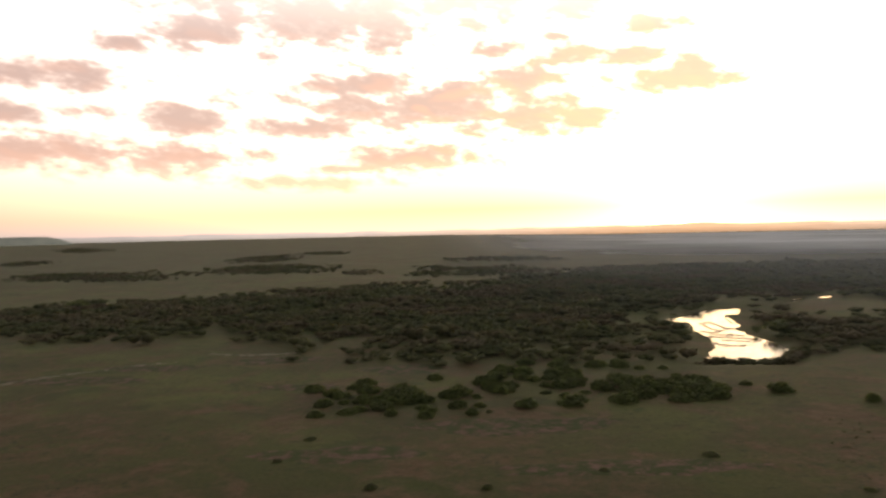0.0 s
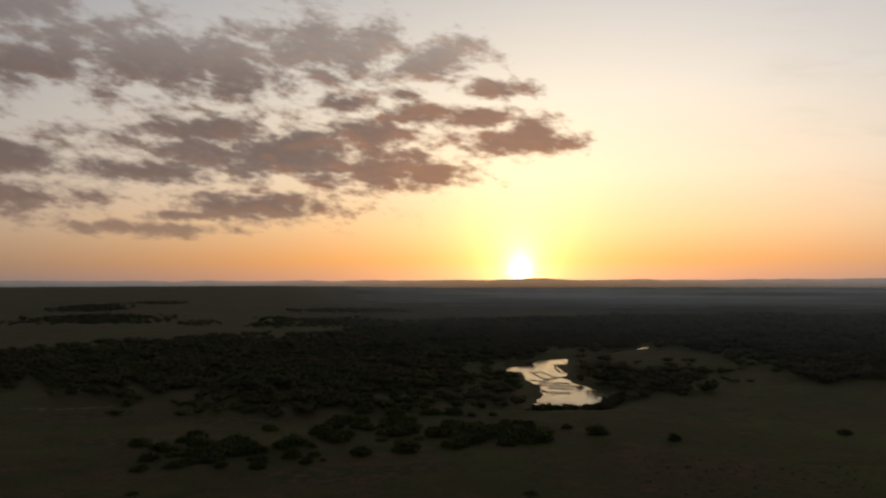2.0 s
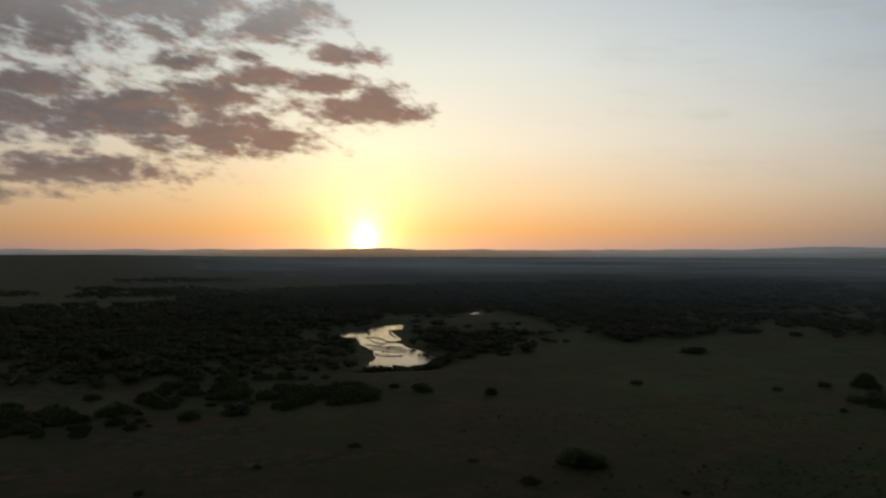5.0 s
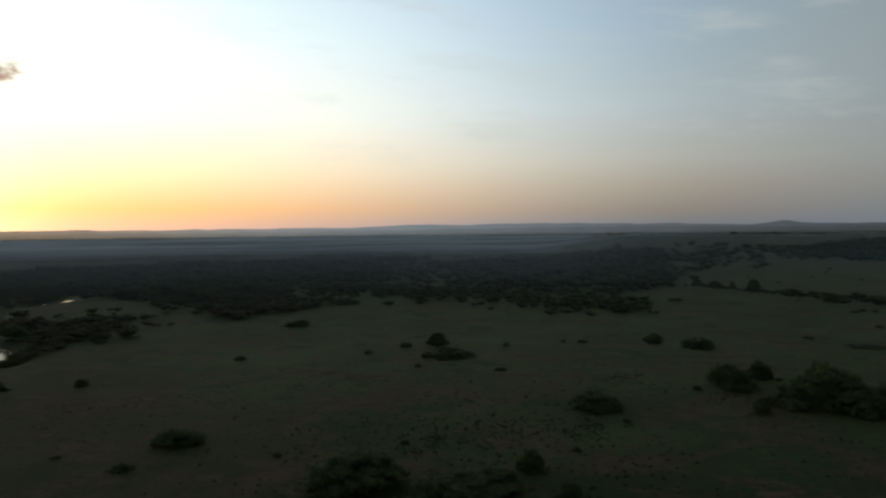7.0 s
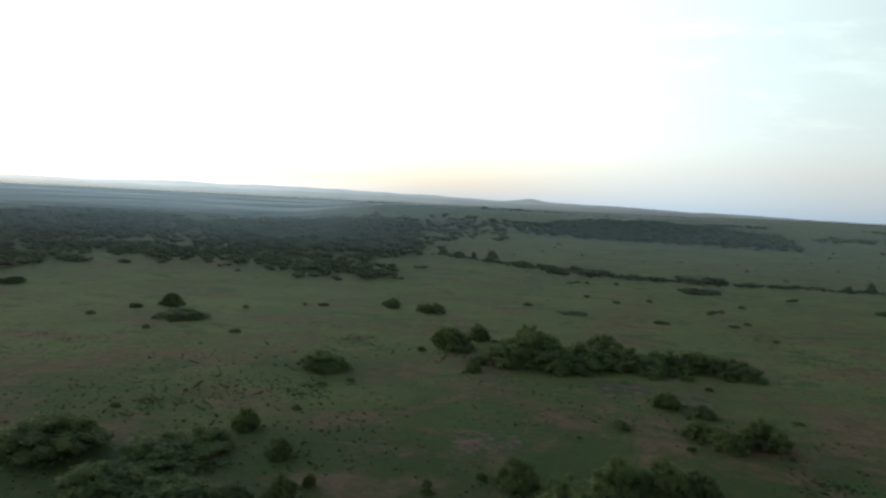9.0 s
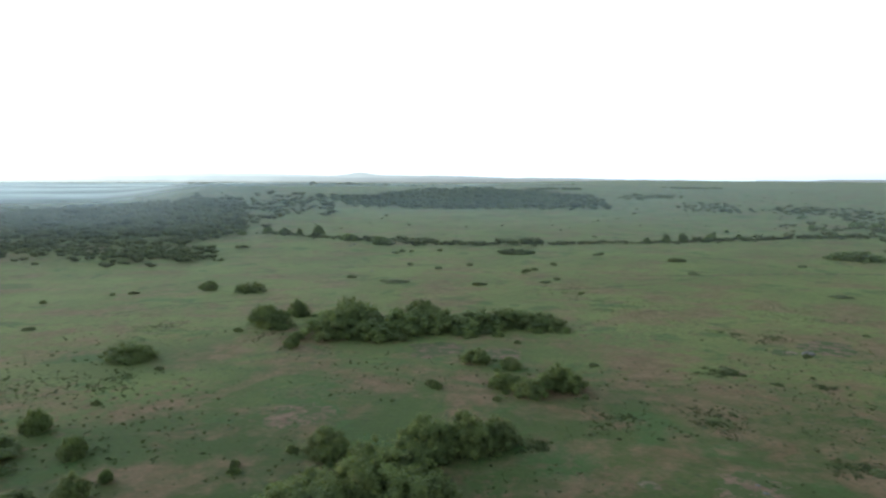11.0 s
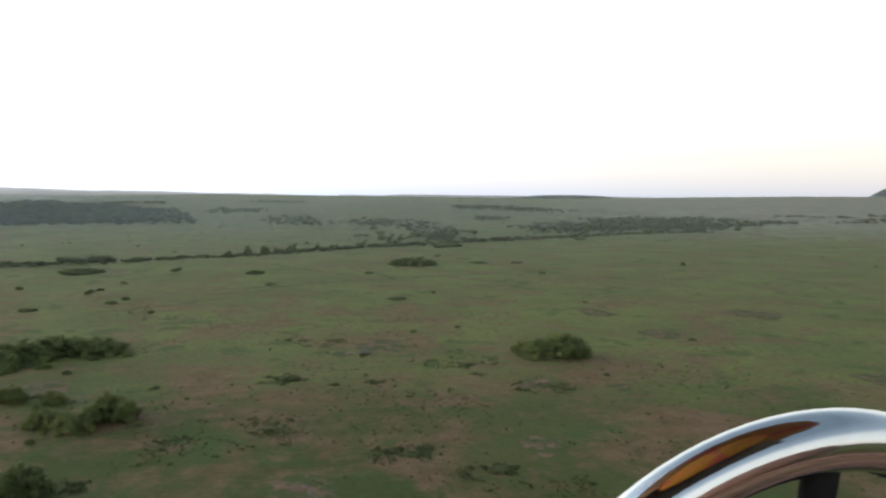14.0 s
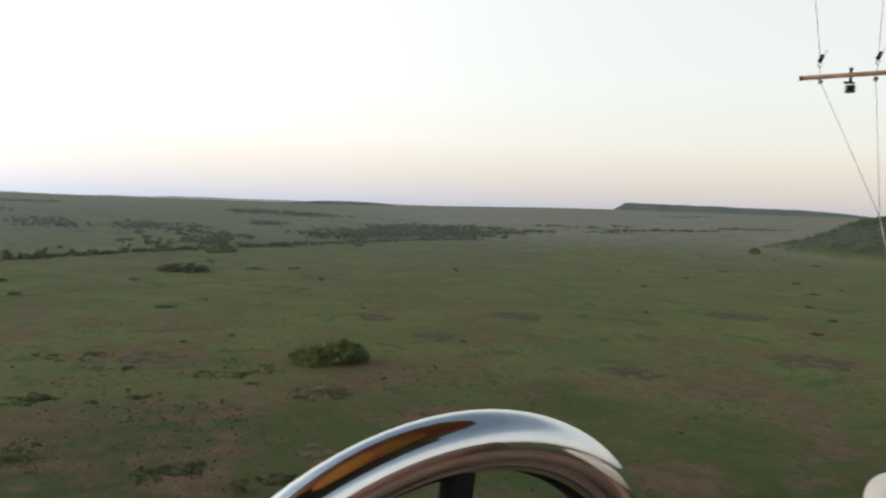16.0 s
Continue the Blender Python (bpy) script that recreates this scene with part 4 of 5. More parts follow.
small = [(-16.7, 142.9, 2.3, 0.9), (0.3, 141.9, 1.9, 0.8), (37.3, 155.1, 3.0, 0.8), (-30.1, 169.6, 2.6, 0.6), (3.4, 187.0, 1.7, 0.7), (18.6, 148.5, 2.0, 0.6), (53.2, 137.8, 1.9, 0.6), (-33.3, 156.5, 2.0, 0.6), (123.4, 262.0, 2.8, 1.6),
         (185.7, 231.9, 8.7, 2.6), (124.9, 185.2, 3.9, 1.5), (83.0, 188.7, 2.7, 1.5), (153.9, 164.9, 2.3, 1.0), (146.1, 139.6, 1.8, 0.9), (56.4, 123.9, 3.8, 1.3), (74.6, 110.0, 1.7, 0.8), (153.8, 118.5, 2.3, 0.9), (208.8, 124.5, 3.6, 1.1)]
for row in small:
    make_bush(*row, "dark shrub alone in open grass", "small shrubs", True, "shrub")


single = [(435.5, 180.3, 7.4, 6.5), (459.0, 172.6, 9.6, 7.7), (456.4, 160.6, 11.4, 5.7), (442.6, 146.6, 5.5, 9.2), (454.7, 136.5, 6.0, 7.1), (407.6, 105.1, 9.9, 5.0), (387.3, 84.0, 7.8, 6.2),
          (428.8, -92.3, 7.8, 5.2), (459.7, -118.1, 5.6, 5.2), (485.9, -109.9, 4.7, 4.7), (514.3, -124.9, 4.6, 3.7), (534.3, -185.9, 6.7, 8.0), (531.3, -192.8, 5.8, 5.8), (644.3, -217.5, 13.4, 5.9),
          (560.7, -225.3, 16.8, 7.6), (553.0, -236.0, 12.0, 6.4), (548.8, -251.6, 9.5, 5.2)]
for row in single:
    make_bush(row[0], row[1], row[2] * 0.72, min(4.6, row[3] * 0.62), "round-headed dark tree standing in the gully", "gully trees", coarse=True, name="tree")
MAT_RUST = leaf_material("dry_tussock", (0.088, 0.066, 0.038), (0.130, 0.094, 0.054), 0.0)
mounds = [(151.4, -227.4, 3.9), (144.6, -351.3, 6.0), (148.3, -389.8, 5.9), (123.1, -295.0, 5.6), (235.6, -435.6, 10.5), (206.0, -307.2, 6.5), (266.8, -371.2, 4.8), (300.3, -522.4, 6.4), (227.8, -552.4, 10.5),
          (266.2, -571.1, 6.2), (321.0, -397.3, 5.4), (221.1, -369.5, 6.1), (175.8, -403.0, 7.8), (102.4, -264.8, 5.0), (94.2, -231.7, 7.1), (410.9, -649.4, 5.4), (327.1, -562.5, 6.0), (232.1, -474.6, 4.5),
          (227.3, -488.6, 5.7), (240.1, -458.8, 4.4), (418.3, -712.8, 4.7), (439.9, -633.7, 6.0), (401.0, -525.7, 4.2), (396.4, -606.9, 4.6)]
for x, y, w in mounds:
    mound = new("tussock_mound")
    crown = bush_rng.choice(SMALL_MESHES).copy()
    crown.materials.clear()
    part("crown", crown, MAT_RUST, mound)
    mound.matrix_basis = pose(x, y, float(ground_z(x, y)) - 0.05, 0, 0, bush_rng.uniform(0, 360)) @ Matrix.Diagonal((w * 0.32, w * 0.32, 0.38 + 0.045 * w, 1))
    tagged(mound, "low mound of dry reddish-brown tussock grass", "tussock", "tussock mounds")
small = [(318.3, -56.3, 6.4, 1.4), (278.8, -53.7, 5.0, 0.9), (231.7, -86.4, 8.0, 0.7), (282.8, -174.1, 4.2, 1.0), (383.3, -167.1, 4.9, 1.4), (341.3, -171.4, 11.0, 1.0), (335.7, -191.3, 8.6, 0.9), (484.4, -332.1, 9.2, 2.4),
         (448.0, -196.0, 9.0, 2.6), (453.0, -206.0, 10.0, 3.0), (456.0, -214.0, 8.0, 2.4)]
for row in small:
    make_bush(*row, "low dark shrub in open grass", "small shrubs", True, "shrub")


def herb_patch(x, y, wide, deep, count, rng):
    """Dark low herbs in a loose patch."""
    parts = []
    hubs = [(rng.normal() * 0.45, rng.normal() * 0.4) for _ in range(9)]
    for i in range(count):
        hu, hv = hubs[rng.integers(9)]
        px, py = x + (hu + rng.normal() * 0.15) * wide, y + (hv + rng.normal() * 0.15) * deep
        w = rng.uniform(0.08, 0.26)
        parts.append(leaves(rng, np.array([px, py, float(ground_z(px, py)) + 0.06]), np.array([w, w, w * 0.5]), 14, 0.085, (0.3, 1.1), -0.2))
    v, f = join(parts)
    tagged(part("herbs", mesh_from("herbs", v, f), MAT_HERB), "patch of low dark herbs in the grass", "herbs", kind="stuff")


herb_rng = np.random.default_rng(31)
for x, y, w in [(106.4, -5.7, 7.2), (110.5, -20.6, 6.7), (138.2, -30.3, 4.0), (93.1, -37.0, 4.4), (81.9, -44.9, 3.4), (94.9, 3.9, 3.5), (134.8, -66.6, 5.9), (205.3, -21.0, 17.5), (203.4, -63.1, 21.3), (115.0, -74.2, 6.4),
                (109.8, 87.7, 13.8), (117.1, 75.9, 8.5), (162.0, 65.2, 10.7), (93.6, 94.5, 9.0), (124.1, 144.7, 17.0), (162.8, 92.0, 15.5), (225.8, -9.0, 21.0), (170.8, -48.7, 9.6), (72.4, -49.2, 6.4), (109.6, -45.4, 18.8)]:
    herb_patch(x, y, w, w * 0.9, 150, herb_rng)
for x, y, w in [(138.2, -26.6, 5.0), (128.8, -43.9, 3.0), (174.5, -40.3, 4.7), (137.0, -62.3, 7.5), (143.3, -71.6, 8.5), (92.6, -33.3, 5.0), (80.6, -41.1, 4.2), (108.0, -21.2, 4.3), (116.2, -69.7, 6.9)]:
    herb_patch(x, y, w, w * 0.8, 90, herb_rng)


# tussocks strewn over the rough ground below the balloon
def tussocks(count, rng):
    parts = []
    while len(parts) < count:
        a, r = radians(rng.uniform(20, 165)), 38 + 150 * rng.random() ** 1.3
        x, y = math.sin(a) * r, math.cos(a) * r
        if noise.noise(Vector((x * 0.035, y * 0.035, 4.0))) + 0.5 * noise.noise(Vector((x * 0.12, y * 0.12, 8.0))) < rng.uniform(-0.25, 0.45):
            continue
        w = rng.uniform(0.08, 0.30) * (1.6 if rng.random() < 0.08 else 1.0)
        parts.append(leaves(rng, np.array([x, y, float(ground_z(x, y)) + 0.04]), np.array([w * 1.3, w, w * 0.6]), 8, w * 0.55, (0.3, 1.1), -0.1))
    v, f = join(parts)
    tagged(part("tussocks", mesh_from("tussocks", v, f), MAT_HERB), "dark grass tussocks strewn over rough ground", "grass", kind="stuff")


tussocks(4200, np.random.default_rng(55))


def rough_scrub(poly, spacing, label):
    """Knee-high dark shrubs strewn in drifts over rough ground."""
    rng = np.random.default_rng(77)
    parts = []
    for x, y in scatter(poly, spacing, rng, 0.9):
        if noise.noise(Vector((x * 0.06, y * 0.06, 11.0))) < rng.uniform(-0.35, 0.25):
            continue
        w = rng.uniform(0.10, 0.32) * (1.7 if rng.random() < 0.06 else 1.0)
        parts.append(leaves(rng, np.array([x, y, float(ground_z(x, y)) + w * 0.2]), np.array([w, w, w * 0.55]), 26, w * 0.36, (0.5, 1.1), -0.15))
    v, f = join(parts)
    tagged(part("scrub", mesh_from("scrub", v, f), MAT_HERB), label, "scrub", kind="stuff")


rough_scrub([(58.0, 40.0), (85.0, 42.0), (120.0, 70.0), (140.0, 95.0), (118.0, 112.0), (92.0, 120.0), (60.0, 110.0)], 1.8, "low dark scrub strewn over rough grass")
rough_scrub([(98.0, 2.0), (108.0, -2.0), (114.0, -12.0), (116.0, -26.0), (107.0, -26.0), (101.0, -12.0)], 1.0, "dark herbs in a broken band on the plain")


# ---------------------------------------------------------------- rocks in the river
def rock_mesh(seed):
    rng = np.random.default_rng(seed)
    v, f = ball(rng, np.zeros(3), np.array([1.0, 1.0, 0.5]), 0.28, 2)
    return mesh_from("rock", v, f)


ROCKS = [rock_mesh(400 + i) for i in range(4)]
rock_rng = random.Random(3)
rapids = [(91.8, 324.8), (104.6, 339.5), (114.5, 342.2), (101.0, 307.7), (99.7, 285.2), (99.1, 265.0), (89.5, 261.1), (79.4, 267.1), (86.2, 297.7)]


def rock_bar(points, width):
    """A low bar of dark rock and gravel along a line, ragged and domed, rising out of the shallow water."""
    pts = [Vector((x, y, 0)) for x, y in points]
    fine = []
    for a, b in zip(pts, pts[1:]):
        n = max(2, int((b - a).length / 0.8))
        fine += [a.lerp(b, k / n) for k in range(n)]
    fine.append(pts[-1])
    for _ in range(4):
        fine = [fine[0]] + [(fine[i - 1] + fine[i] * 2 + fine[i + 1]) / 4 for i in range(1, len(fine) - 1)] + [fine[-1]]
    verts, faces = [], []
    for i, p in enumerate(fine):
        d = (fine[min(i + 1, len(fine) - 1)] - fine[max(i - 1, 0)]).normalized()
        across = Vector((-d.y, d.x, 0))
        w = width * (0.6 + 0.7 * abs(noise.noise(p * 0.35))) * min(1.0, 0.15 + min(i, len(fine) - 1 - i) / 4)
        for k, up in ((-1.0, -0.25), (-0.6, 0.12), (0.0, 0.3), (0.6, 0.12), (1.0, -0.25)):
            q = p + across * w * 0.5 * (k + 0.3 * noise.noise(p * 0.8 + Vector((k * 3, 0, 0))))
            verts.append((q.x, q.y, river_z + up * (0.6 + 0.8 * abs(noise.noise(q * 0.9)))))
        if i:
            faces += [((i - 1) * 5 + k, (i - 1) * 5 + k + 1, i * 5 + k + 1, i * 5 + k) for k in range(4)]
    tagged(part("rock_bar", mesh_from("rock_bar", verts, faces, True), MAT_ROCK), "dark wet rock bar breaking the shallow rapids", "rock", "river rocks")


for line, width in (([(94.5, 327.1), (100.4, 329.8), (99.1, 311.1), (104.0, 309.3)], 1.8), ([(95.0, 324.8), (93.6, 311.3), (94.7, 305.8), (99.5, 309.0)], 1.5),
                    ([(87.5, 306.0), (90.0, 302.0), (94.5, 303.5)], 1.5), ([(82.4, 278.0), (84.5, 272.1), (90.2, 270.9)], 1.6), ([(84.7, 292.3), (91.8, 289.2), (98.2, 285.0)], 1.6),
                    ([(87.0, 284.0), (92.0, 281.0), (95.0, 279.5)], 1.2), ([(88.0, 298.0), (94.0, 295.5), (98.5, 293.0)], 1.3), ([(115.3, 354.2), (110.5, 340.9), (106.5, 322.6)], 1.6)):
    rock_bar(line, width)
for x, y in [(px, py) for px, py in zip(np.random.default_rng(78).uniform(min(p[0] for p in rapids), max(p[0] for p in rapids), 500), np.random.default_rng(79).uniform(min(p[1] for p in rapids), max(p[1] for p in rapids), 500))
        if inside(rapids, px, py) > 0 and noise.noise(Vector((px * 0.09, py * 0.09, 0.0))) > 0.0][:60]:
    ob = part("rock", rock_rng.choice(ROCKS), MAT_ROCK)
    w = rock_rng.uniform(0.3, 0.9)
    ob.matrix_basis = pose(x, y, river_z - 0.1, 0, 0, rock_rng.uniform(0, 360)) @ Matrix.Diagonal((w, w * 0.6, 0.5 * w, 1))
    tagged(ob, "dark wet boulder in the shallow rapids", "rock", "river boulders")

# pale stones in the grass
for x, y, w in [(383.9, 98.2, 2.4), (276.1, 65.9, 1.5), (105.3, -43.0, 0.5), (396.7, 90.8, 2.5), (375.8, 98.4, 1.8), (104.3, -39.5, 0.4), (75.7, -97.6, 0.4), (149.3, -192.2, 0.9), (57.1, -99.7, 0.4), (155.1, -49.8, 1.8), (154.9, -50.4, 2.8),
                (85.8, -20.4, 0.7), (83.6, -20.6, 0.9), (82.2, -20.8, 0.6), (78.9, -20.8, 1.4), (78.4, -19.9, 0.6), (105.3, -42.7, 0.5)]:
    ob = part("stone", rock_rng.choice(ROCKS), MAT_PALE)
    ob.matrix_basis = pose(x, y, float(ground_z(x, y)), 0, 0, rock_rng.uniform(0, 360)) @ Matrix.Diagonal((w * 0.5, w * 0.4, w * 0.35, 1))
    tagged(ob, "pale stone lying in the grass", "stone", "pale stones")


# lone trees on the skyline
def acacia_tree(x, y, height, width):
    thing = new("acacia_tree")
    rng = np.random.default_rng(int(abs(x * 7 + y)))
    bm = bmesh.new()
    bmesh.ops.create_cone(bm, segments=7, radius1=0.05, radius2=0.03, depth=0.6, matrix=Matrix.Translation((0, 0, 0.3)))
    for i in range(5):
        m = Matrix.Translation((0, 0, 0.55)) @ Matrix.Rotation(i * 1.26, 4, "Z") @ Matrix.Rotation(0.9, 4, "Y") @ Matrix.Translation((0, 0, 0.2))
        bmesh.ops.create_cone(bm, segments=5, radius1=0.025, radius2=0.01, depth=0.4, matrix=m)
    me = bpy.data.meshes.new("trunk")
    bm.to_mesh(me), bm.free()
    part("trunk", me, MAT_BARK, thing)
    out = []
    for i in range(6):
        c = np.array([rng.uniform(-0.35, 0.35), rng.uniform(-0.35, 0.35), rng.uniform(0.72, 0.84)])
        out.append(leaves(rng, c, np.array([0.34, 0.34, 0.12]), 90, 0.06, (0.2, 1.1), -1.0))
    v, f = join(out)
    part("crown", mesh_from("crown", v, f), MAT_LEAF, thing)
    thing.matrix_basis = pose(x, y, float(ground_z(x, y)) - 0.1) @ Matrix.Diagonal((width, width, height, 1))
    tagged(thing, "flat-topped acacia tree alone on the skyline", "tree", "skyline trees")


for a, d in ((93.0, 1500), (115.3, 1480), (61.4, 1450)):
    acacia_tree(math.sin(radians(a)) * d, math.cos(radians(a)) * d, 7.0, 9.5)
acacia_tree(*(-180.0, 390.7), 8.0, 9.0)


# ---------------------------------------------------------------- balloon basket round the last standpoint
EYE = Vector((0.0, 0.0, 35.0))
BASKET_TURN = 131.0                                   # the way its front wall faces
ahead = Vector((math.sin(radians(BASKET_TURN)), math.cos(radians(BASKET_TURN)), 0.0))
aside = Vector((ahead.y * -1.0, ahead.x, 0.0)) * -1.0  # to the right when looking ahead
RIM_Z, FLOOR_Z = 34.42, 33.34


def at(u, v, z):
    """u metres to the right and v ahead of the standpoint, at height z."""
    return Vector((0, 0, 0)) + aside * u + ahead * v + Vector((0, 0, z))


def tube(name, points, radius, sides=12, closed=False):
    """A round tube through points."""
    pts = [Vector(p) for p in points]
    n = len(pts)
    bm = bmesh.new()
    rings = []
    side = None
    for i, p in enumerate(pts):
        a, b = (pts[i - 1], pts[(i + 1) % n]) if closed else (pts[max(i - 1, 0)], pts[min(i + 1, n - 1)])
        d = (b - a).normalized()
        if side is None:
            side = d.orthogonal().normalized()
        side = (side - d * side.dot(d)).normalized()
        up = d.cross(side)
        rings.append([bm.verts.new(p + (side * math.cos(6.28319 * k / sides) + up * math.sin(6.28319 * k / sides)) * radius) for k in range(sides)])
    for i in range(n if closed else n - 1):
        r, q = rings[i], rings[(i + 1) % n]
        off = 0
        if closed and i == n - 1:
            off = min(range(sides), key=lambda o: (r[0].co - q[o].co).length)
        for k in range(sides):
            bm.faces.new((r[k], r[(k + 1) % sides], q[(k + 1 + off) % sides], q[(k + off) % sides]))
    if not closed:
        bm.faces.new(rings[0][::-1]), bm.faces.new(rings[-1])
    bmesh.ops.recalc_face_normals(bm, faces=bm.faces)
    me = bpy.data.meshes.new(name)
    bm.to_mesh(me), bm.free()
    me.polygons.foreach_set("use_smooth", [True] * len(me.polygons))
    return me


def box(name, corners_low, height, bevel=0.0):
    """An upright prism over a four-cornered footprint."""
    bm = bmesh.new()
    low = [bm.verts.new(c) for c in corners_low]
    f = bm.faces.new(low)
    top = bmesh.ops.extrude_face_region(bm, geom=[f])
    bmesh.ops.translate(bm, vec=(0, 0, height), verts=[v for v in top["geom"] if isinstance(v, bmesh.types.BMVert)])
    bmesh.ops.recalc_face_normals(bm, faces=bm.faces)
    if bevel:
        bmesh.ops.bevel(bm, geom=list(bm.edges), offset=bevel, segments=3, profile=0.5, affect="EDGES")
    me = bpy.data.meshes.new(name)
    bm.to_mesh(me), bm.free()
    return me


MAT_CHROME = plain_material("chrome", (0.54, 0.545, 0.56), (0.66, 0.665, 0.68), 6.0, 0.075, metal=1.0)
MAT_WICKER = plain_material("wicker", (0.16, 0.10, 0.065), (0.26, 0.165, 0.11), 40.0, 0.75, relief=0.8, distance=0.01)
MAT_SUEDE = plain_material("suede_padding", (0.115, 0.064, 0.050), (0.17, 0.098, 0.078), 12.0, 0.85, relief=0.3, distance=0.004)
MAT_CREAM = plain_material("cream_padding", (0.50, 0.47, 0.42), (0.60, 0.57, 0.52), 10.0, 0.7, relief=0.2, distance=0.003)
MAT_WOODBAR = plain_material("varnished_wood", (0.15, 0.09, 0.055), (0.25, 0.16, 0.10), 14.0, 0.5, relief=0.2, distance=0.002)
MAT_DARK = plain_material("black_plastic", (0.006, 0.006, 0.007), (0.014, 0.013, 0.013), 20.0, 0.85, spec=0.1)
MAT_GREY = plain_material("grey_plastic", (0.10, 0.105, 0.095), (0.18, 0.185, 0.17), 20.0, 0.5)
MAT_CORD = plain_material("pale_cord", (0.26, 0.26, 0.25), (0.36, 0.355, 0.345), 30.0, 0.7)
MAT_STEEL = plain_material("steel_hook", (0.45, 0.45, 0.46), (0.6, 0.6, 0.61), 20.0, 0.3, metal=1.0)


def cloth_material(name, a, c):
    mat, t, b = material(name)
    p = t.n("ShaderNodeNewGeometry").outputs["Position"]
    col = t.mix(t.noise(p, 0.8, 4), rgb(*a), rgb(*c))
    t.put(b.inputs["Base Color"], col)
    b.inputs["Roughness"].default_value = 0.7
    thin = t.n("ShaderNodeBsdfTranslucent")
    t.put(thin.inputs[0], col)
    both = t.n("ShaderNodeMixShader")
    both.inputs[0].default_value = 0.6
    t.put(both.inputs[1], b.outputs[0]), t.put(both.inputs[2], thin.outputs[0])
    t.put(mat.node_tree.nodes["Material Output"].inputs[0], both.outputs[0])
    return mat


MAT_CLOTH_1 = cloth_material("orange_cloth", (0.28, 0.132, 0.024), (0.36, 0.175, 0.036))
MAT_CLOTH_2 = cloth_material("maroon_cloth", (0.30, 0.07, 0.04), (0.38, 0.10, 0.06))
MAT_SCREEN = plain_material("dark_screen_grey", (0.032, 0.027, 0.023), (0.055, 0.047, 0.040), 1.2, 0.85, relief=0.2)

basket = tagged(new("balloon_basket"), "woven wicker balloon basket with a padded suede rim", "basket")
WIDE, FRONT, REAR, THICK = 0.80, 0.74, -0.85, 0.05
for u0, u1, v0, v1 in ((-WIDE, WIDE, FRONT - THICK, FRONT), (-WIDE, WIDE, REAR, REAR + THICK),
                       (-WIDE, -WIDE + THICK, REAR + THICK, FRONT - THICK), (WIDE - THICK, WIDE, REAR + THICK, FRONT - THICK)):
    part("wall", box("wall", [at(u0, v0, FLOOR_Z), at(u1, v0, FLOOR_Z), at(u1, v1, FLOOR_Z), at(u0, v1, FLOOR_Z)], RIM_Z - FLOOR_Z - 0.04), MAT_WICKER, basket)
part("floor_board", box("floor_board", [at(-WIDE, REAR, FLOOR_Z - 0.05), at(WIDE, REAR, FLOOR_Z - 0.05), at(WIDE, FRONT, FLOOR_Z - 0.05), at(-WIDE, FRONT, FLOOR_Z - 0.05)], 0.046), MAT_WOODBAR, basket)
rim = []
for cu, cv, a0 in ((WIDE - 0.14, FRONT - 0.14, 0), (-WIDE + 0.14, FRONT - 0.14, 90), (-WIDE + 0.14, REAR + 0.14, 180), (WIDE - 0.14, REAR + 0.14, 270)):
    for k in range(7):
        a = radians(a0 + 15 * k)
        rim.append(at(cu + 0.12 * math.cos(a), cv + 0.12 * math.sin(a), RIM_Z))
part("rim_padding", tube("rim_padding", rim, 0.065, 16, True), MAT_SUEDE, basket, "brown suede-covered padded rim")
# unseen roll added in place of passengers, to brown the hoop's reflection
part("reflection_roll", tube("reflection_roll", [at(WIDE - 0.05, REAR + 0.1, 34.68), at(WIDE - 0.05, -0.2, 34.70), at(WIDE - 0.05, 0.30, 34.68)], 0.19, 16), MAT_SUEDE, basket, "unseen brown roll added for the reflection in the hoop")

# chrome hoop that rises over the rim
hoop_c, hoop_n, hoop_r = EYE + Vector((0.467, -0.408, -0.4448)), Vector((0.9803, -0.1444, 0.135)).normalized(), 0.257
hoop_u = Vector((0, 0, 1)).cross(hoop_n).normalized()
hoop_v = hoop_n.cross(hoop_u)
hoop = tagged(new("chrome_hoop"), "polished chrome tube hoop rising over the basket rim", "hoop")
part("tube", tube("tube", [hoop_c + (hoop_u * math.cos(radians(a)) + hoop_v * math.sin(radians(a))) * hoop_r for a in range(0, 360, 4)], 0.025, 28, True), MAT_CHROME, hoop)
# extra black ring that darkens the inner edge of the tube
part("inner_ring", tube("inner_ring", [hoop_c + hoop_n * 0.018 + (hoop_u * math.cos(radians(a)) + hoop_v * math.sin(radians(a))) * (hoop_r - 0.015) for a in range(0, 360, 4)], 0.018, 16, True), MAT_DARK, hoop, "black ring behind the inner edge of the tube")
part("strut", tube("strut", [hoop_c + hoop_v * -0.2, hoop_c + hoop_v * (hoop_r - 0.02) + hoop_u * 0.0], 0.014, 10), MAT_DARK, hoop, "dark upright strut inside the hoop")

# pale unidentified corner, built as a cream padded post cover, placed to fit the view
post = tagged(new("corner_cushion"), "cream padded block inside the basket front, fitted to the view", "cushion")
cushion_p = EYE + Vector((0.219, -0.918, -0.331)) * 0.86
bm = bmesh.new()
bmesh.ops.create_cube(bm, size=1.0, matrix=Matrix.Translation(cushion_p) @ Matrix.Rotation(radians(-16), 4, ahead) @ Matrix.Rotation(radians(20), 4, "Z") @ Matrix.Diagonal((0.14, 0.14, 0.09, 1)))
bmesh.ops.bevel(bm, geom=list(bm.edges), offset=0.030, segments=6, profile=0.5, affect="EDGES")
me = bpy.data.meshes.new("cushion")
bm.to_mesh(me), bm.free()
me.polygons.foreach_set("use_smooth", [True] * len(me.polygons))
part("cushion", me, MAT_CREAM, post)
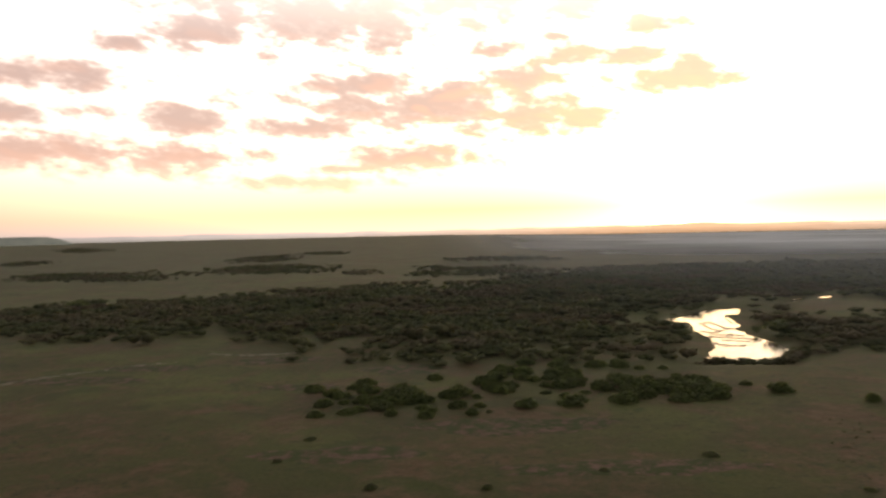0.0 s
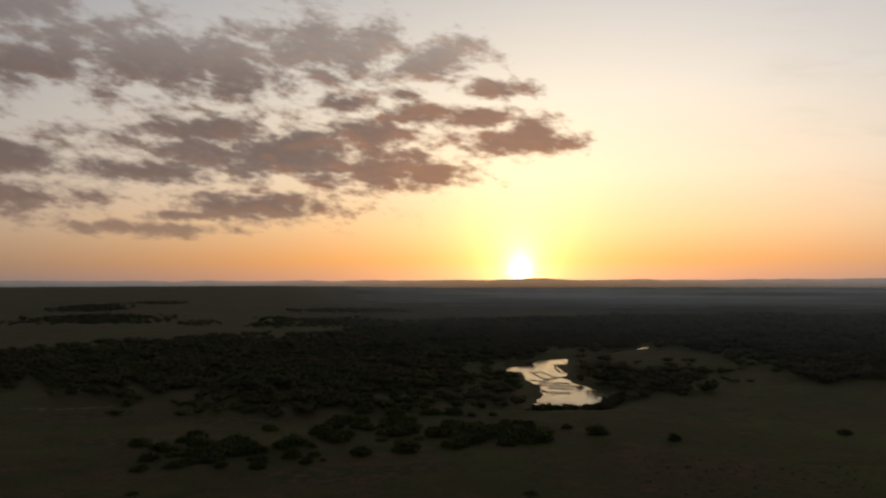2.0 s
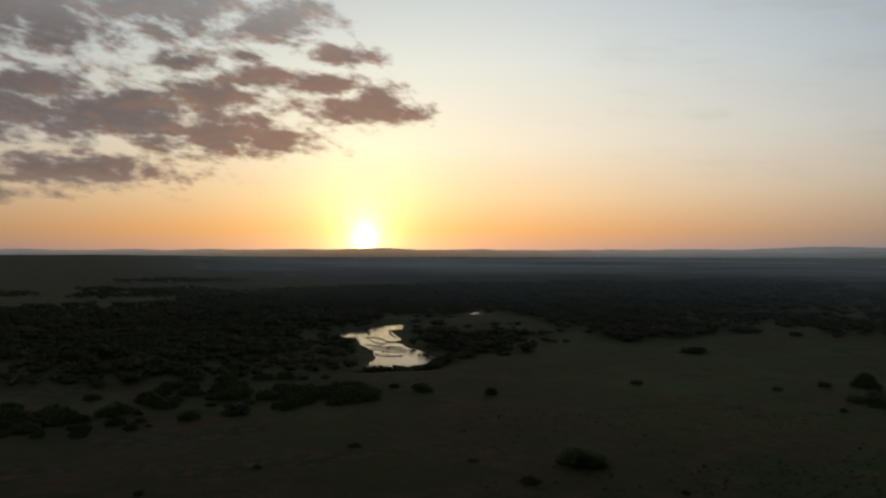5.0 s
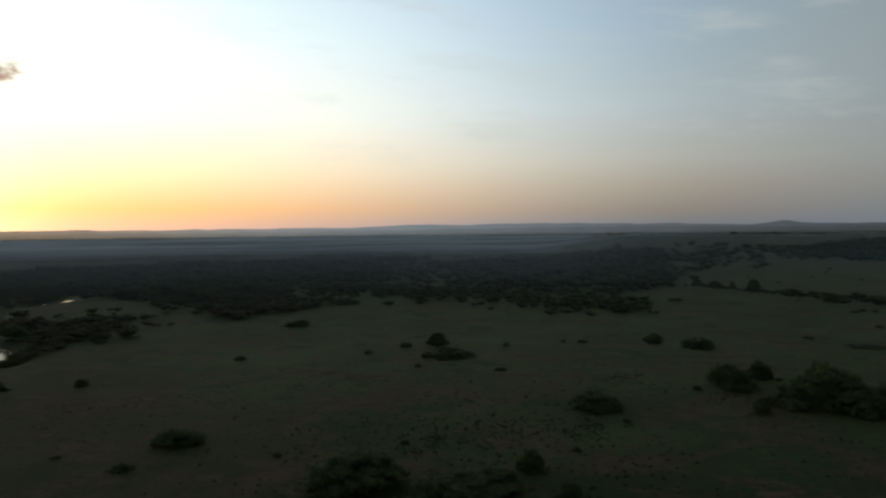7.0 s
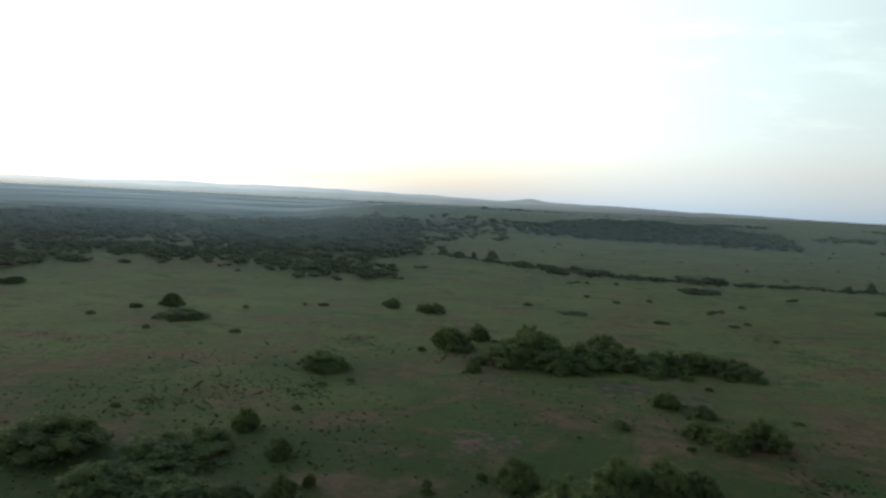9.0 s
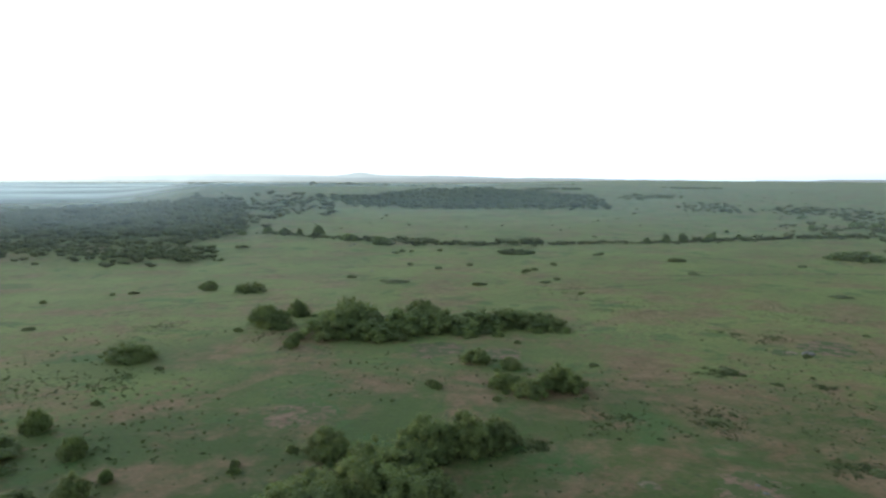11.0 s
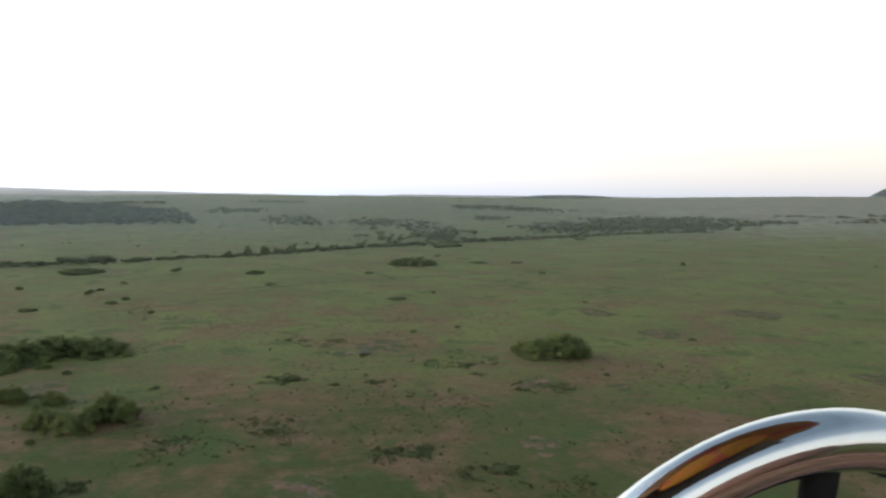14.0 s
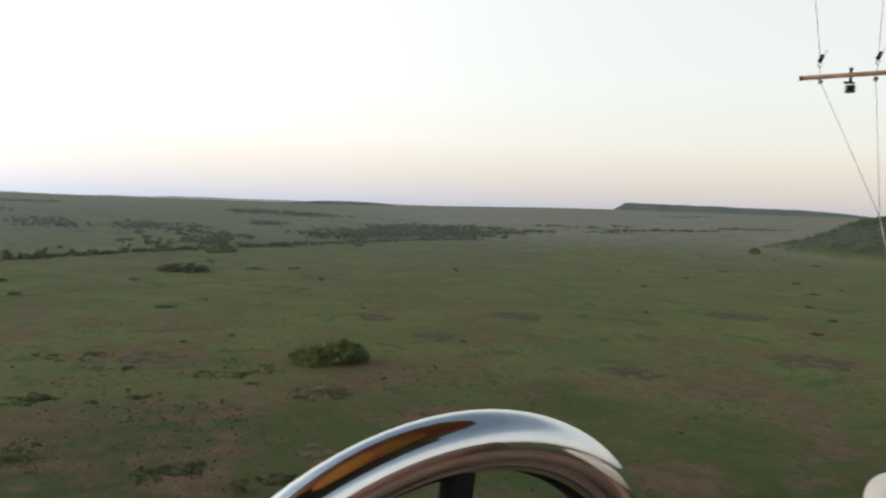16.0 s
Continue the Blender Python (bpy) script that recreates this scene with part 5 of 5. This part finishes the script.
part("post", tube("post", [cushion_p - Vector((0, 0, 0.04)), cushion_p - Vector((0, 0, 1.2))], 0.03, 10), MAT_WOODBAR, post)

# boom with a small camera, hung on cords
def far_point(x, y, z):
    return EYE + Vector((x, y, z)) * 1.45


boom = tagged(new("camera_boom"), "varnished wooden bar hung on thin cords", "boom")
bar_a, bar_b = far_point(1.291, -2.879, 0.531), far_point(0.62, -3.12, 0.548)
part("bar", tube("bar", [bar_a, bar_a.lerp(bar_b, 0.33), bar_a.lerp(bar_b, 0.66), bar_b], 0.0125, 12), MAT_WOODBAR, boom)
part("end_cap", tube("end_cap", [bar_a - (bar_b - bar_a).normalized() * 0.004, bar_a + (bar_b - bar_a).normalized() * 0.012], 0.0132, 12), MAT_DARK, boom, "dark end cap")
for low, clip, top, drop in ((far_point(1.228, -2.910, 0.516), far_point(1.227, -2.894, 0.597), far_point(1.236, -2.840, 0.806), far_point(1.033, -3.029, 0.015)),
                             (far_point(1.060, -2.975, 0.518), far_point(1.052, -2.963, 0.596), far_point(1.036, -2.924, 0.787), far_point(1.033, -3.029, 0.012))):
    up = (top - clip).normalized()
    part("cord", tube("cord", [clip, top, clip + up * 8.0], 0.0019, 6), MAT_CORD, boom)
    part("cord", tube("cord", [low, drop], 0.0019, 6), MAT_CORD, boom)
    ring = [clip + Vector((0, 0, -0.03)) + (aside * math.cos(a) + Vector((0, 0, 1)) * math.sin(a)) * 0.012 for a in np.linspace(0.0, 5.2, 12)]
    part("hook", tube("hook", ring, 0.003, 6), MAT_STEEL, boom, "small steel hook")
    part("buckle", tube("buckle", [clip + aside * 0.012 + Vector((0, 0, 0.022)), clip - aside * 0.004 - Vector((0, 0, 0.014))], 0.0115, 8), MAT_DARK, boom, "black cord buckle")
    part("cord_tail", tube("cord_tail", [clip, clip + aside * 0.035 + Vector((0, 0, 0.05 * (1 if clip.x > 1.1 else -0.3)))], 0.0018, 5), MAT_CORD, boom)
    part("lashing", tube("lashing", [low - aside * 0.008, low + aside * 0.006], 0.0122, 10), MAT_WOODBAR, boom)
    part("sling", tube("sling", [clip - Vector((0, 0, 0.03)), low], 0.0019, 6), MAT_CORD, boom)
part("tail_cord", tube("tail_cord", [far_point(1.033, -3.029, 0.014), far_point(1.007, -3.036, -0.098), far_point(0.93, -3.05, -0.42)], 0.003, 6), MAT_CORD, boom)

action = tagged(new("action_camera"), "small grey action camera clamped under the bar", "camera")
cam_c = far_point(1.137, -2.949, 0.486)
part("clamp", tube("clamp", [cam_c + Vector((0, 0, 0.03)), cam_c + Vector((0, 0, 0.105))], 0.008, 8), MAT_DARK, action, "black clamp")
part("knob", tube("knob", [cam_c + Vector((0, 0, 0.10)), cam_c + Vector((0, 0, 0.112))], 0.010, 10), MAT_DARK, action)
part("bracket", tube("bracket", [cam_c + Vector((0, 0, 0.033)) - aside * 0.035, cam_c + Vector((0, 0, 0.033)) + aside * 0.02], 0.007, 8), MAT_DARK, action)
bm = bmesh.new()
turn = Matrix.Rotation(radians(-25 - BASKET_TURN), 4, "Z")
bmesh.ops.create_cube(bm, size=1.0, matrix=Matrix.Translation(cam_c) @ turn @ Matrix.Diagonal((0.050, 0.034, 0.042, 1)))
bmesh.ops.bevel(bm, geom=list(bm.edges), offset=0.006, segments=2, profile=0.5, affect="EDGES")
me = bpy.data.meshes.new("housing")
bm.to_mesh(me), bm.free()
housing = part("housing", me, MAT_GREY, action)
bm = bmesh.new()
bmesh.ops.create_cube(bm, size=1.0, matrix=Matrix.Translation(cam_c - ahead * 0.018 - aside * 0.006) @ turn @ Matrix.Diagonal((0.036, 0.012, 0.032, 1)))
me = bpy.data.meshes.new("lens_cover")
bm.to_mesh(me), bm.free()
part("lens_cover", me, MAT_DARK, housing, "dark square lens cover")


# the envelope overhead, mirrored in the chrome
envelope = tagged(new("balloon_envelope"), "orange and maroon hot-air balloon envelope above the basket", "balloon")
GORES = 16
profile = [(2.1, 40.4), (4.2, 42.4), (7.8, 45.6), (10.6, 50.6), (12.0, 56.0), (11.6, 61.0), (9.2, 65.5), (5.0, 68.4), (0.4, 69.4)]
mid = at(0, -0.22, 0)
for g in range(GORES):
    verts, faces = [], []
    for k in range(5):
        a = 6.28319 * (g + k / 4) / GORES
        puff = 1 + 0.02 * math.sin(math.pi * k / 4)
        for r, z in profile:
            verts.append((mid.x + math.cos(a) * r * puff, mid.y + math.sin(a) * r * puff, z))
    m = len(profile)
    for k in range(4):
        for j in range(m - 1):
            faces.append((k * m + j, (k + 1) * m + j, (k + 1) * m + j + 1, k * m + j + 1))
    part("gore", mesh_from("gore", verts, faces, True), MAT_CLOTH_2 if g % 4 == 3 else MAT_CLOTH_1, envelope)
# unseen dark half ring, added and sized to give the chrome its dark streak
verts, faces = [], []
for k in range(17):
    a = math.pi * k / 16
    for r, z in ((2.1, 40.4), (1.95, 38.6), (1.75, 36.8)):
        verts.append(tuple(mid + aside * math.cos(a) * r - ahead * math.sin(a) * r + Vector((0, 0, z - mid.z))))
for k in range(16):
    for j in range(2):
        faces.append((k * 3 + j, k * 3 + 3 + j, k * 3 + 4 + j, k * 3 + 1 + j))
part("dark_screen", mesh_from("dark_screen", verts, faces, True), MAT_SCREEN, envelope, "unseen dark half ring added for the streak mirrored in the hoop")


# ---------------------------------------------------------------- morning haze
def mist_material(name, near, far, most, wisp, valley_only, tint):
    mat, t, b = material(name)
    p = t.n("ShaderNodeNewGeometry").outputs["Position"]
    # haze painted as opacity that grows with distance from the standpoint
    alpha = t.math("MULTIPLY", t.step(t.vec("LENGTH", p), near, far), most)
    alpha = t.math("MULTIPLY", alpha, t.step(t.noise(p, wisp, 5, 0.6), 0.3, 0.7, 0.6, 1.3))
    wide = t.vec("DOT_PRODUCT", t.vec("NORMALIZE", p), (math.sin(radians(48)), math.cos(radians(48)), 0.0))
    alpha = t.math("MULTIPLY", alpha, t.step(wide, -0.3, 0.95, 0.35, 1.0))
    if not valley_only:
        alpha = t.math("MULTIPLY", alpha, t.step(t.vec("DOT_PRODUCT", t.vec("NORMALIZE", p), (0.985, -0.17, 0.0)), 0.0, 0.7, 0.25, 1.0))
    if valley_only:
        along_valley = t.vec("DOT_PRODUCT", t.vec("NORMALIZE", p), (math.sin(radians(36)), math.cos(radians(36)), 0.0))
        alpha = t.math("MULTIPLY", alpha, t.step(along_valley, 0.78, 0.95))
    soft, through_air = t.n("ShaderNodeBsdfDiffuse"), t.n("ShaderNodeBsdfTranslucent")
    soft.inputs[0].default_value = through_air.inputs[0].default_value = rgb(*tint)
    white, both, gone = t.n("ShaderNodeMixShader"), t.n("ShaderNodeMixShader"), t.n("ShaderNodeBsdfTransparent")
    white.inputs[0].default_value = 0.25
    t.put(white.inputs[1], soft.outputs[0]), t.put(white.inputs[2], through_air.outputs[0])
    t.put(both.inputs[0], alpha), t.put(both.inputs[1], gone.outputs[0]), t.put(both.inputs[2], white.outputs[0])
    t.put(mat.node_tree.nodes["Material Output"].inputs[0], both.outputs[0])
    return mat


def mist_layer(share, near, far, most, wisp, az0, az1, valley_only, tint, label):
    """A thin haze sheet: the ground shrunk towards the last standpoint, shaped to fit the camera's view."""
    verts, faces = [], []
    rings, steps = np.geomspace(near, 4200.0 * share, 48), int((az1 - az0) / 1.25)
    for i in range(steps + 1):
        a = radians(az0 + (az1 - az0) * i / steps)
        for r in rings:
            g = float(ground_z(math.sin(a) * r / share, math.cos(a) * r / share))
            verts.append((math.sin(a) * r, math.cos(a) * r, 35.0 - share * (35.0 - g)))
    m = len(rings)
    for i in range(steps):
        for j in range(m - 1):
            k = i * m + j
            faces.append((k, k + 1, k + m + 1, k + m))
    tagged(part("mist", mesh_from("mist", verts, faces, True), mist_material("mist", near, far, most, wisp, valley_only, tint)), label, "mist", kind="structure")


mist_layer(0.35, 60.0, 400.0, 0.115, 0.006, -62, 186, False, (0.72, 0.82, 0.92), "thin bluish sheet painted as morning haze over the savanna")
mist_layer(0.62, 200.0, 1300.0, 0.78, 0.003, -50, 105, True, (0.84, 0.84, 0.83), "thin sheet painted as morning mist over the river valley")


# ---------------------------------------------------------------- worn tracks
def dirt_track(points, width, label, mat):
    pts = [Vector((x, y, 0)) for x, y in points]
    fine = []
    for a, b in zip(pts, pts[1:]):
        n = max(2, int((b - a).length / 2.5))
        fine += [a.lerp(b, k / n) for k in range(n)]
    fine.append(pts[-1])
    for _ in range(6):
        fine = [fine[0]] + [(fine[i - 1] + fine[i] * 2 + fine[i + 1]) / 4 for i in range(1, len(fine) - 1)] + [fine[-1]]
    verts, faces = [], []
    for i, p in enumerate(fine):
        d = (fine[min(i + 1, len(fine) - 1)] - fine[max(i - 1, 0)]).normalized()
        side = Vector((-d.y, d.x, 0))
        w = width * (0.55 + 0.6 * abs(noise.noise(p * 0.09))) * min(1.0, 0.1 + min(i, len(fine) - 1 - i) / 6)
        wob = side * noise.noise(p * 0.05) * 1.2
        for k in (-1, -0.4, 0.4, 1):
            q = p + wob + side * w * 0.5 * (k + 0.25 * noise.noise(p * 0.6 + Vector((k, 0, 0))))
            verts.append((q.x, q.y, float(ground_z(q.x, q.y)) + (0.05 if abs(k) < 1 else -0.03)))
        if i:
            for k in range(3):
                a = (i - 1) * 4 + k
                faces.append((a, a + 1, a + 5, a + 4))
    tagged(part("track", mesh_from("track", verts, faces, True), mat), label, "track", kind="structure")


def trodden_material(name, a, c):
    """Bare earth with tufts of grass growing through it."""
    mat, t, b = material(name)
    p = t.n("ShaderNodeNewGeometry").outputs["Position"]
    soil = t.mix(t.step(t.noise(p, 0.5, 6, 0.65), 0.35, 0.65), rgb(*a), rgb(*c))
    tufts = t.step(t.math("ADD", t.noise(p, 0.3, 6, 0.7), t.math("MULTIPLY", t.noise(p, 2.2, 3, 0.7), 0.3)), 0.56, 0.70)
    t.put(b.inputs["Base Color"], t.mix(t.math("MULTIPLY", tufts, 0.9), soil, rgb(0.042, 0.058, 0.016)))
    b.inputs["Roughness"].default_value = 0.95
    b.inputs["Specular IOR Level"].default_value = 0.1
    bump(t, b, t.noise(p, 1.5, 4, 0.65), 0.4, 0.15)
    return mat


MAT_EARTH = trodden_material("worn_earth", (0.104, 0.062, 0.042), (0.152, 0.094, 0.066))
MAT_DRY = trodden_material("dry_earth", (0.115, 0.072, 0.052), (0.165, 0.112, 0.084))
MAT_SAND = trodden_material("dry_sand", (0.24, 0.195, 0.145), (0.33, 0.275, 0.21))
dirt_track([(-131.7, 212.6), (-119.7, 225.6), (-114.1, 236.9), (-104.7, 242.8), (-96.9, 254.6), (-83.4, 259.2)], 4.5, "pale dry channel winding through the grass", MAT_SAND)
dirt_track([(-80.8, 272.7), (-68.6, 267.5), (-56.8, 269.9), (-46.6, 272.9)], 5.0, "pale dry channel winding through the grass", MAT_SAND)
dirt_track([(272.3, -32.3), (276.0, -58.6), (286.1, -93.6), (291.7, -146.1), (302.1, -190.5), (309.6, -259.6)], 4.0, "worn reddish track across the plain", MAT_EARTH)
dirt_track([(231.2, 8.7), (239.7, -13.8), (248.7, -29.4), (259.4, -42.8)], 2.2, "worn reddish track across the plain", MAT_EARTH)
dirt_track([(175.2, 111.8), (190.1, 102.1), (202.9, 86.2), (208.8, 72.3)], 2.0, "worn reddish track across the plain", MAT_EARTH)


def earth_patch(x, y, wide, deep, label, mat):
    """A flat worn patch with a ragged rim, lying on the ground."""
    verts, faces = [], []
    turn = 48
    for i in range(1, 6):
        for k in range(turn):
            a = 6.28319 * k / turn
            rag = 1 + 0.35 * noise.noise(Vector((math.cos(a) * 1.3 + x, math.sin(a) * 1.3 + y, 0))) + 0.3 * noise.noise(Vector((math.cos(a) * 5 + x, math.sin(a) * 5 + y, 3.0)))
            px, py = x + math.cos(a) * wide * 0.5 * rag * i / 5, y + math.sin(a) * deep * 0.5 * rag * i / 5
            verts.append((px, py, float(ground_z(px, py)) + (0.05 if i < 5 else -0.04)))
    faces.append(tuple(range(turn)))
    for i in range(4):
        for k in range(turn):
            n = (k + 1) % turn
            faces.append((i * turn + k, (i + 1) * turn + k, (i + 1) * turn + n, i * turn + n))
    tagged(part("bare_patch", mesh_from("bare_patch", verts, faces, True), mat), label, "bare earth", kind="structure")


for x, y, w in [(117.2, -71.5, 9.8), (87.7, -54.8, 9.2), (182.6, -131.7, 13.9), (149.7, 25.2, 15.3), (145.8, 11.8, 12.5), (104.2, 39.9, 13.2), (84.3, -19.4, 12.1),
                (75.2, -21.6, 9.8), (95.0, -139.2, 15.7), (110.2, -84.9, 6.5), (165.6, -177.8, 20.5), (128.1, -246.7, 25.5), (77.5, -190.1, 22.1), (160.7, -56.1, 15.8), (149.6, -127.8, 13.7)]:
    earth_patch(x, y, w, w * 0.8, "bare reddish patch of trodden earth", MAT_EARTH)
for x, y, wide, deep in [(-102.9, 230.7, 46.0, 11.0), (-88.7, 248.0, 34.0, 10.0), (-53.8, 258.0, 30.0, 14.0), (-15.9, 237.2, 26.0, 16.0), (-40.6, 217.3, 22.0, 9.0), (8.0, 176.0, 40.0, 14.0), (-22.4, 160.3, 32.0, 10.0), (22.4, 150.0, 40.0, 9.0)]:
    earth_patch(x, y, wide, deep, "broad worn patch of reddish-brown earth", MAT_EARTH)
for x, y, w in [(155.7, -45.5, 7.6), (84.3, -7.9, 3.5), (78.9, -6.8, 2.6)]:
    earth_patch(x, y, w * 0.8, w * 0.8, "pale dry patch of bare soil", MAT_DRY)
